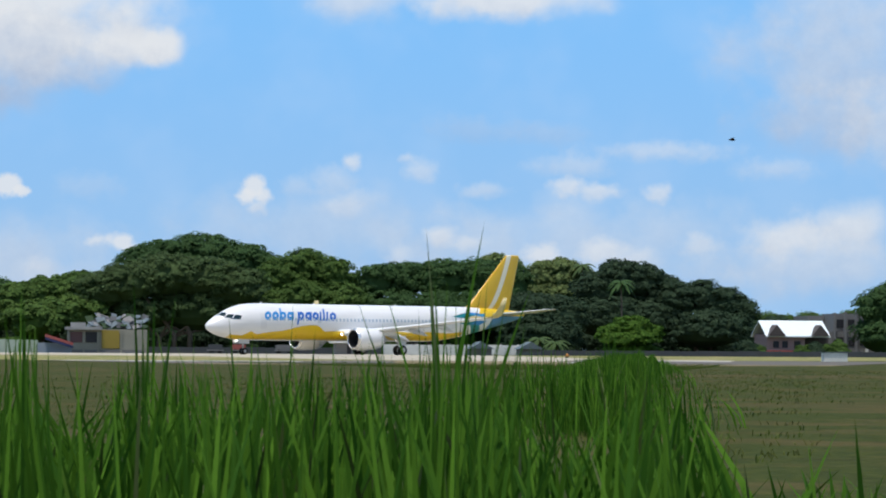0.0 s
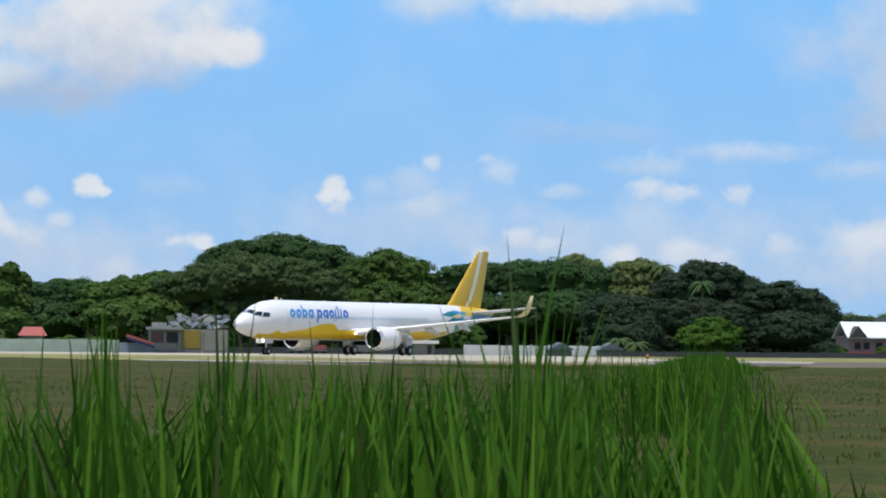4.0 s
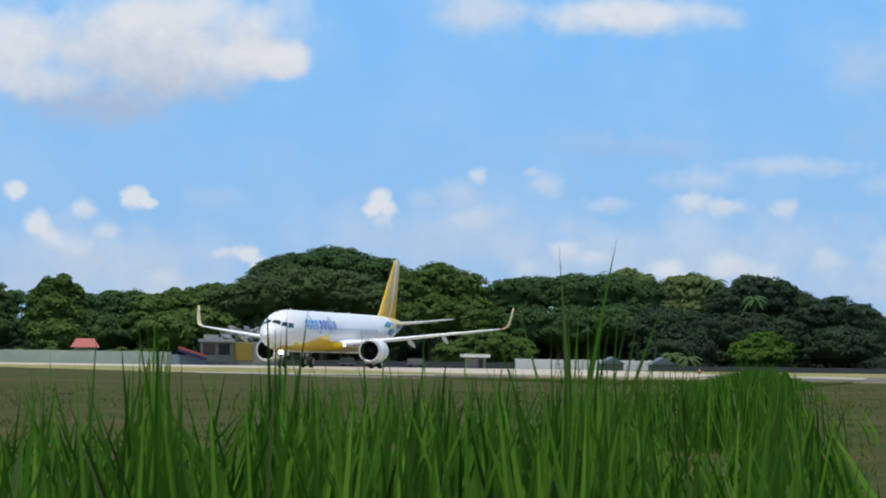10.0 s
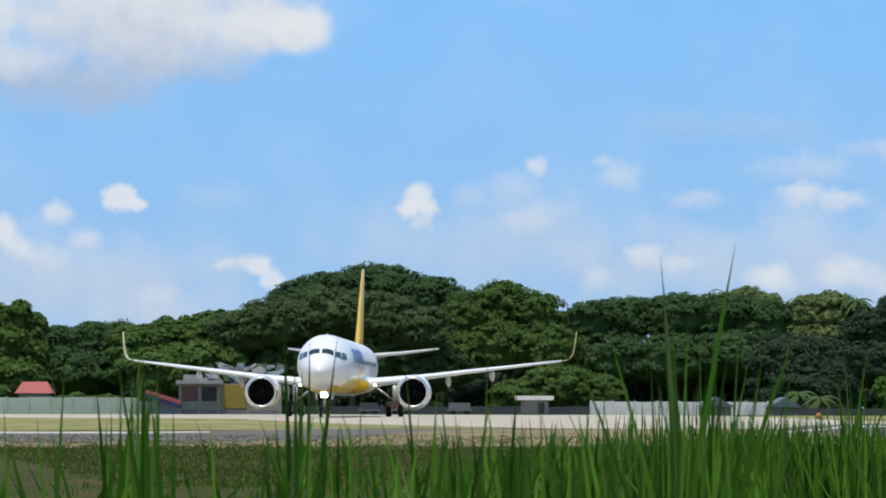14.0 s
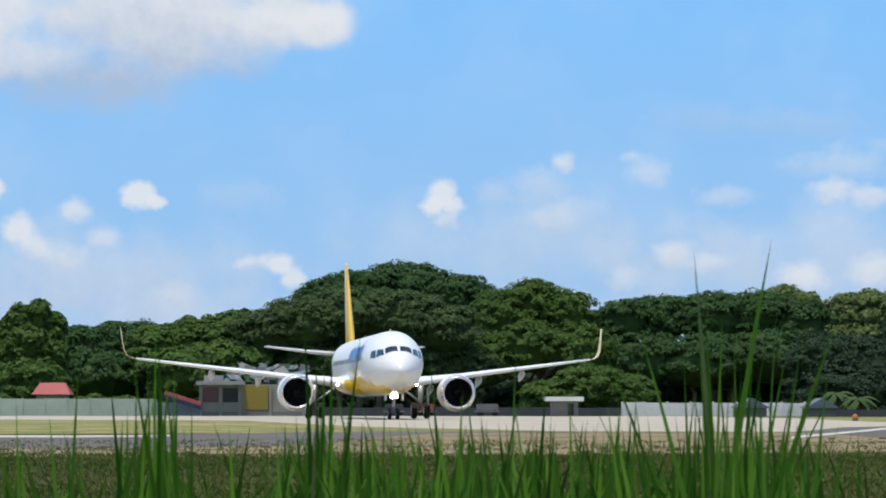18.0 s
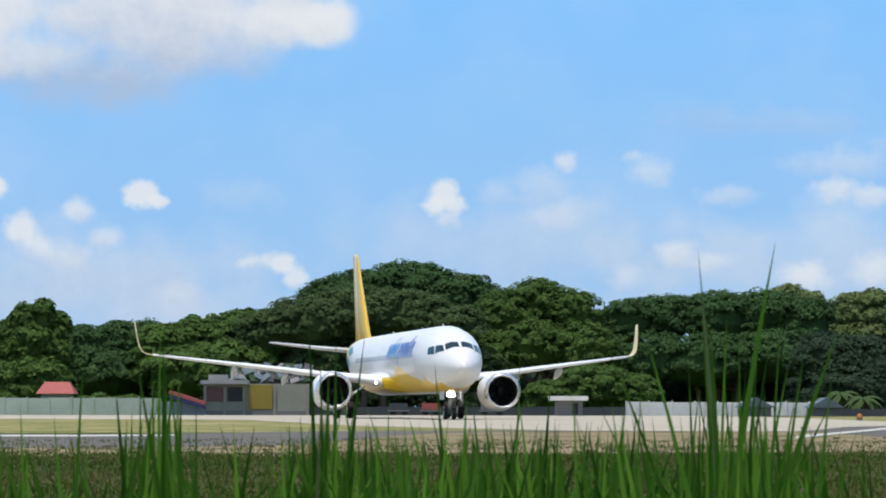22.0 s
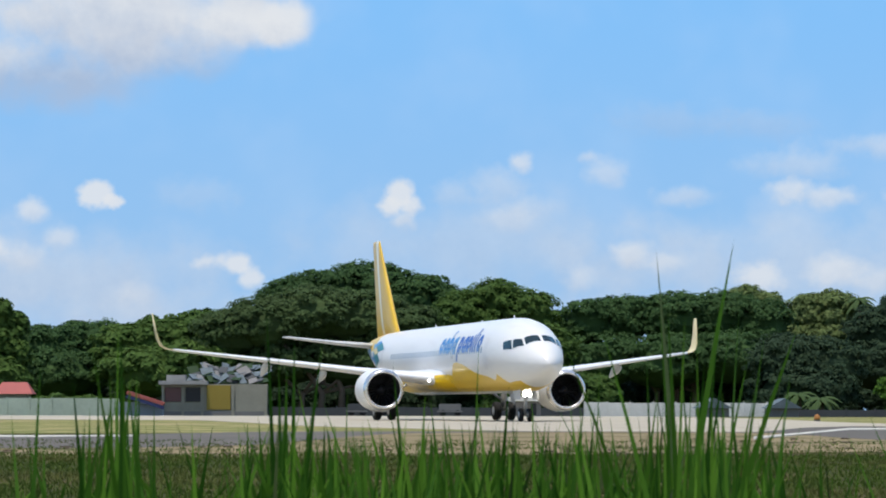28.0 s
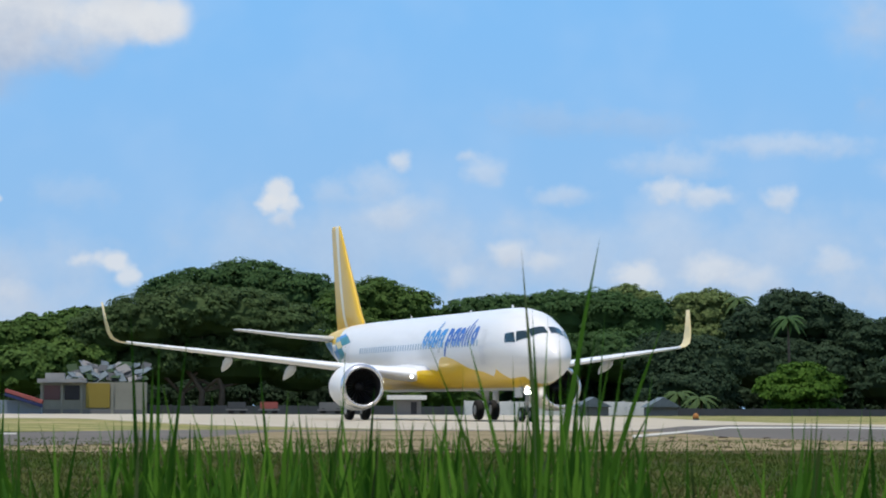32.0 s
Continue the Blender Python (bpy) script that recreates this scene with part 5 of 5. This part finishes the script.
def blade_chart(seed=11):
    """The stand of grass as it shows from the camera's place: chart x and y of the tip, distance, drift, width, bow, and two chances."""
    r = random.Random(seed)
    out = []

    def add(px, py, d, drift, width, droop=0.0):
        width *= 1.25 if py < 735 else 1.75
        out.append((px, py, d, drift, width, droop, r.uniform(-0.25, 0.25), r.uniform(-0.9, 0.9)))

    for px, py, drift, width in TALL_LEFT + TALL_MIDDLE + TALL_TUFT + TALL_RIGHT:
        add(px, py, r.uniform(2.5, 3.4), drift, width)
        add(px + r.uniform(-22, 22), py + r.uniform(70, 140), r.uniform(2.5, 3.4), drift * 0.6 + r.gauss(0, 22), r.uniform(8, 13))
    for cx, wide, top, count in CLUMPS:
        for _ in range(count):
            add(r.gauss(cx, wide), r.uniform(top, top + 110), r.uniform(2.5, 3.6), r.gauss(0, 14), r.uniform(9, 16))
    for _ in range(190):
        add(r.choice((r.uniform(490, 1110), r.uniform(500, 1460))), r.uniform(738, 840), r.uniform(2.5, 3.8), r.gauss(2, 20), r.uniform(8, 13))
    for _ in range(90):
        add(r.uniform(-220, 1900), r.uniform(745, 850), r.uniform(2.5, 4.0), r.gauss(4, 22), r.uniform(7, 11))
    for _ in range(1400):
        px = r.uniform(-260, 1960) if r.random() < 0.93 else r.uniform(1900, 2500)
        py = float(np.interp(px, THICK_X, THICK_Y)) - 8 + abs(r.gauss(0, 95))
        add(px, py, r.uniform(2.6, 5.2), r.gauss(0, 26), r.uniform(8, 15), 0.02)
    return out


STAND = blade_chart()


def tuft_station(back, zoom, label, share=1.0):
    """The stand of tall grass before one place of the camera's line; back: metres behind its last place."""
    ex, ey = -back * math.sin(LINE), -back * math.cos(LINE)
    ez = EYE + 0.088 * back / 100.9
    turn = math.atan(back * math.sin(LINE - AXIS) / (326.0 + back))
    out = []
    for i, (px, py, d, drift, width, droop, near, twist) in enumerate(STAND):
        if (i * 0.618) % 1.0 > (share if i >= 316 else min(1.0, 4.0 * share)):
            continue
        d *= zoom * UNIT
        low = LEVEL + ez / d * NEAR_SIGHT * zoom
        s = (low - 882.0) / (low - py) if py < 860 else 0.9
        foot_px = px + max(-300.0, min(300.0, drift / (1 - s ** 1.5)))
        a, f = (AXIS + turn + (math.atan((q - 565.0) / NEAR_SIGHT) - AXIS) / zoom for q in (px, foot_px))
        tip = [ex + d * math.sin(a), ey + d * math.cos(a), ez + d * (LEVEL - py) / NEAR_SIGHT / zoom]
        if tip[2] < 0.05:
            continue
        # a lane free of high blades along the camera's line
        if back > 0.5 and abs(d * math.sin(a - LINE)) < 0.1:
            tip[2] = min(tip[2], ez - 0.05)
        if back > 30 and i >= 126:
            tip[2] -= 0.05 * (back < 100)
        d2 = d + near
        out.append(((ex + d2 * math.sin(f), ey + d2 * math.cos(f), -0.02), tuple(tip), width * d / NEAR_SIGHT / zoom, droop, twist))
    return grass("tall_grass", out, label)


tuft_station(0.0, 1.0, "tall green grass blades in front of the runway")
for BACK, SHARE in ((8.0, 0.25), (17.2, 0.25), (42.0, 0.2), (77.25, 0.19)):
    tuft_station(BACK, 1.0 + BACK / 302.0, "tall green grass blades on the field", SHARE)
tuft_station(100.9, 1.336, "dense tall green grass blades at the field's edge")


def field_tufts():
    r = random.Random(9)
    out = []
    for i in range(12500):
        if i % 5 == 4:
            d, a = 42 + 26 * r.random() ** 1.5, radians(r.uniform(-9, 17))
            x, y = d * math.sin(a), d * math.cos(a)
        elif i % 5 == 3 and i % 2:
            d, a = r.uniform(-55, 22), r.uniform(-9, 9)
            x, y = d * math.sin(LINE) + a * math.cos(LINE), d * math.cos(LINE) - a * math.sin(LINE)
        elif i % 5 < 3:
            d, a = 20 + 27 * r.random(), radians(r.uniform(-9, 17))
            x, y = d * math.sin(a), d * math.cos(a)
        else:
            d, a = 22 + 60 * r.random(), radians(r.uniform(-6, 14))
            x, y = -22.7 + d * math.sin(a + 0.038), -98.3 + d * math.cos(a + 0.038)
        for _ in range(5):
            bx, by = x + r.gauss(0, 0.1), y + r.gauss(0, 0.1)
            out.append(((bx, by, -0.01), (bx + r.gauss(0, 0.03), by + r.gauss(0, 0.03), r.uniform(0.02, 0.07)), r.uniform(0.008, 0.018), 0.01, r.uniform(-0.9, 0.9)))
    grass("field_grass", out, "short uneven grass tufts on the mown field", DULL_GRASS)


field_tufts()


# ---- seed-headed stalks close to the lens, and a small bird ----
STALK = mat_plain("dry_seed_stalk", (0.16, 0.17, 0.11), 0.8, 0.3, 40.0)
SEED = mat_plain("dark_seed_head", (0.06, 0.053, 0.044), 0.85, 0.4, 60.0)


def spikelet(at, lean, size):
    """A small pointed seed body."""
    rot = Matrix.Rotation(lean, 3, "Y")
    rings = []
    for u, r in ((0, 0.05), (0.18, 0.6), (0.45, 1.0), (0.75, 0.75), (1, 0.08)):
        rings.append([Vector(at) + rot @ Vector((math.cos(2 * math.pi * k / 7) * r * size * 0.26, math.sin(2 * math.pi * k / 7) * r * size * 0.26, u * size)) for k in range(7)])
    return loft(rings)


def seed_stalk(label, height, forks, lean, seed):
    """A slender stalk with a forked top; the origin is its foot."""
    r = random.Random(seed)
    ob = empty("seed_stalk", Matrix.Translation((-3, 1, 0)), label, "seed stalk", "seed stalks")
    base_top = height * 0.88
    pts = [(0, 0, 0), (lean * 0.25, 0, base_top * 0.5), (lean * 0.62, 0, base_top)]
    v, f = tube(pts, [0.002, 0.0016, 0.0011], 6)
    link_mesh("stem", v, f, STALK, ob, True)
    for dx, top, start in forks:
        p0 = Vector((lean * 0.62 * start, 0, base_top * start))
        p2 = Vector((lean + dx, r.uniform(-0.01, 0.01), top))
        mid = (p0 + p2) / 2 + Vector((dx * 0.25, 0, 0.01))
        v, f = tube([p0, mid, p2], [0.001, 0.0008, 0.0005], 6)
        fork = link_mesh("branch", v, f, STALK, ob, True)
        n = max(2, int((p2 - mid).length / 0.0085))
        for i in range(n + 1):
            q = mid.lerp(p2, min(1.0, max(0.0, (i + r.uniform(-0.45, 0.45)) / n)))
            v, f = spikelet(q, (0.5 if i % 2 else -0.25) + r.uniform(-0.2, 0.3), r.uniform(0.0038, 0.0075))
            link_mesh("seed", v, f, SEED, fork, True)
    return ob


STALK_ONE = seed_stalk("thin grass stalk with dark seed heads", 0.815, ((0.006, 0.822, 0.93), (0.012, 0.8, 0.93), (-0.006, 0.785, 0.9)), 0.065, 3)
STALK_TWO = seed_stalk("bushy grass stalk with many dark seed heads", 0.83, ((0.012, 0.85, 0.92), (-0.002, 0.845, 0.92), (0.009, 0.82, 0.9), (-0.012, 0.84, 0.9), (0.004, 0.8, 0.88)), 0.015, 8)


def small_bird():
    ob = empty("bird", Matrix.Translation((20, 60, 9)), "tiny dark bird in flight", "bird")
    rings = [[(x, r * math.cos(2 * math.pi * k / 8), r * math.sin(2 * math.pi * k / 8)) for k in range(8)] for x, r in ((0.12, 0.005), (0.08, 0.03), (0, 0.045), (-0.08, 0.03), (-0.16, 0.008))]
    v, f = loft(rings)
    dark = mat_plain("dark_feather", (0.03, 0.03, 0.035), 0.8, 0.2, 20.0)
    link_mesh("body", v, f, dark, ob, True)
    for s in (1, -1):
        v, f = loft([airfoil(0.06, s * 0.02, 0.02, 0.1, 0.1, 5), airfoil(0.05, s * 0.12, 0.06, 0.08, 0.08, 5), airfoil(0.0, s * 0.22, 0.03, 0.03, 0.06, 5)])
        link_mesh("wing", v, f, dark, ob, True)
    return ob


BIRD = small_bird()


# ---- what moves ----
# seconds, x, y, heading of the airliner (degrees from +x)
TAXI = [
    (0, 21.73, 241.42, 210.66),
    (3, 12.65, 224.38, 223.59),
    (6, 6.82, 220.44, 234.06),
    (7.5, 4.03, 214.38, 238.98),
    (9, 1.83, 210.30, 243.84),
    (10, 0.47, 210.40, 248.10),
    (11, 0.90, 210.60, 252.85),
    (12, 2.04, 210.90, 257.33),
    (13, 3.08, 214.60, 261.09),
    (14.5, 3.39, 214.40, 266.00),
    (17, 3.60, 211.73, 272.00),
    (20.5, 4.89, 201.79, 277.16),
    (23, 6.24, 195.58, 277.93),
    (25, 7.91, 189.49, 279.04),
    (28, 10.62, 180.05, 280.01),
    (30, 12.80, 172.72, 280.20),
    (32, 15.30, 164.40, 280.50),
]


# where the tops of the near stalks stand, in chart units from the lens's axis, by time
SWAY_ONE = [
    (0, -1500), (18.5, -1500), (18.7, -1080), (18.8, -600), (18.9, -385), (19.0, -275), (19.2, -205), (19.4, -465), (19.6, -305), (19.8, -205), (20.0, -25), (20.2, -45), (20.4, -255), (20.6, -455), (20.8, -580),
    (21.0, -725), (21.2, -1080), (21.6, -1500), (26.6, -1500), (27.2, -900), (27.5, -680), (27.7, -585), (27.8, -530), (27.9, -725), (28.0, -1200), (28.6, -1500), (32, -1500),
]
SWAY_TWO = [(0, -1700), (19.3, -1700), (19.6, -1000), (19.8, -800), (20.0, -575), (20.2, -560), (20.35, -900), (20.6, -1300), (21, -1700), (32, -1700)]


def eye_at(t):
    ts = [row[0] for row in PATH]
    return [float(np.interp(t, ts, [row[i] for row in PATH])) for i in range(1, 5)]


def sway_rows(table, dist, lean):
    """The foot follows the sway of the top, before the last place of the camera."""
    rows = []
    for t, off in table:
        yaw = radians(eye_at(t)[3]) + math.atan(off / NEAR_SIGHT)
        if off <= -1500:
            rows.append((t, pose(-2.2, 0.4, 0.0)))
            continue
        rows.append((t, pose(dist * math.sin(yaw) - lean, dist * math.cos(yaw), 0.0, 0, off * 0.0003, 0)))
    return rows


def roll_rows(radius):
    """Turning of a wheel as the airliner rolls, in its own space."""
    out, dist = [], 0.0
    ts = [r[0] for r in TAXI]
    spot_at = lambda t: Vector((float(np.interp(t, ts, [r[1] for r in TAXI])), float(np.interp(t, ts, [r[2] for r in TAXI])), 0))
    last = spot_at(0)
    for i in range(0, 481):
        t = i / 15.0
        here = spot_at(min(t, 32.0))
        dist += (here - last).length
        last = here
        out.append((t, math.degrees(dist / radius)))
    return out


def motions():
    # the clouds drift slowly
    walk(SKY, [(t, pose(0, 0, h, 0, 0, a)) for t, a, h in ((0, -0.95, -2.0), (9.5, -0.8, -2.0), (11, -0.65, -1.5), (12, -0.4, -0.8), (13, -0.25, -0.3), (14.5, -0.15, 0.0), (18, -0.05, 0.0), (23, 0.0, 0.0), (32, 0.1, 0.0))])
    walk(AIRLINER, [(t, pose(x, y, 0.02, 0, 0, a)) for t, x, y, a in TAXI])
    for wheel, radius in WHEELS:
        p = wheel.location.copy()
        walk(wheel, [(t, pose(p.x, p.y, p.z, 0, a, 0)) for t, a in roll_rows(radius)])
    walk(STALK_ONE, sway_rows(SWAY_ONE, 0.65, 0.071))
    walk(STALK_TWO, sway_rows(SWAY_TWO, 0.6, 0.017))
    x, y, z, yaw = eye_at(0)
    a = radians(yaw) + math.atan(512 / NEAR_SIGHT)
    here = Vector((x + 110 * math.sin(a), y + 110 * math.cos(a), z + 110 * (615 - 244) / NEAR_SIGHT))
    walk(BIRD, [(0, Matrix.Translation(here)), (0.3, Matrix.Translation(here + Vector((8, 2, 5)))), (2, Matrix.Translation(here + Vector((60, 20, 30)))), (32, Matrix.Translation(here + Vector((900, 300, 200))))])


motions()
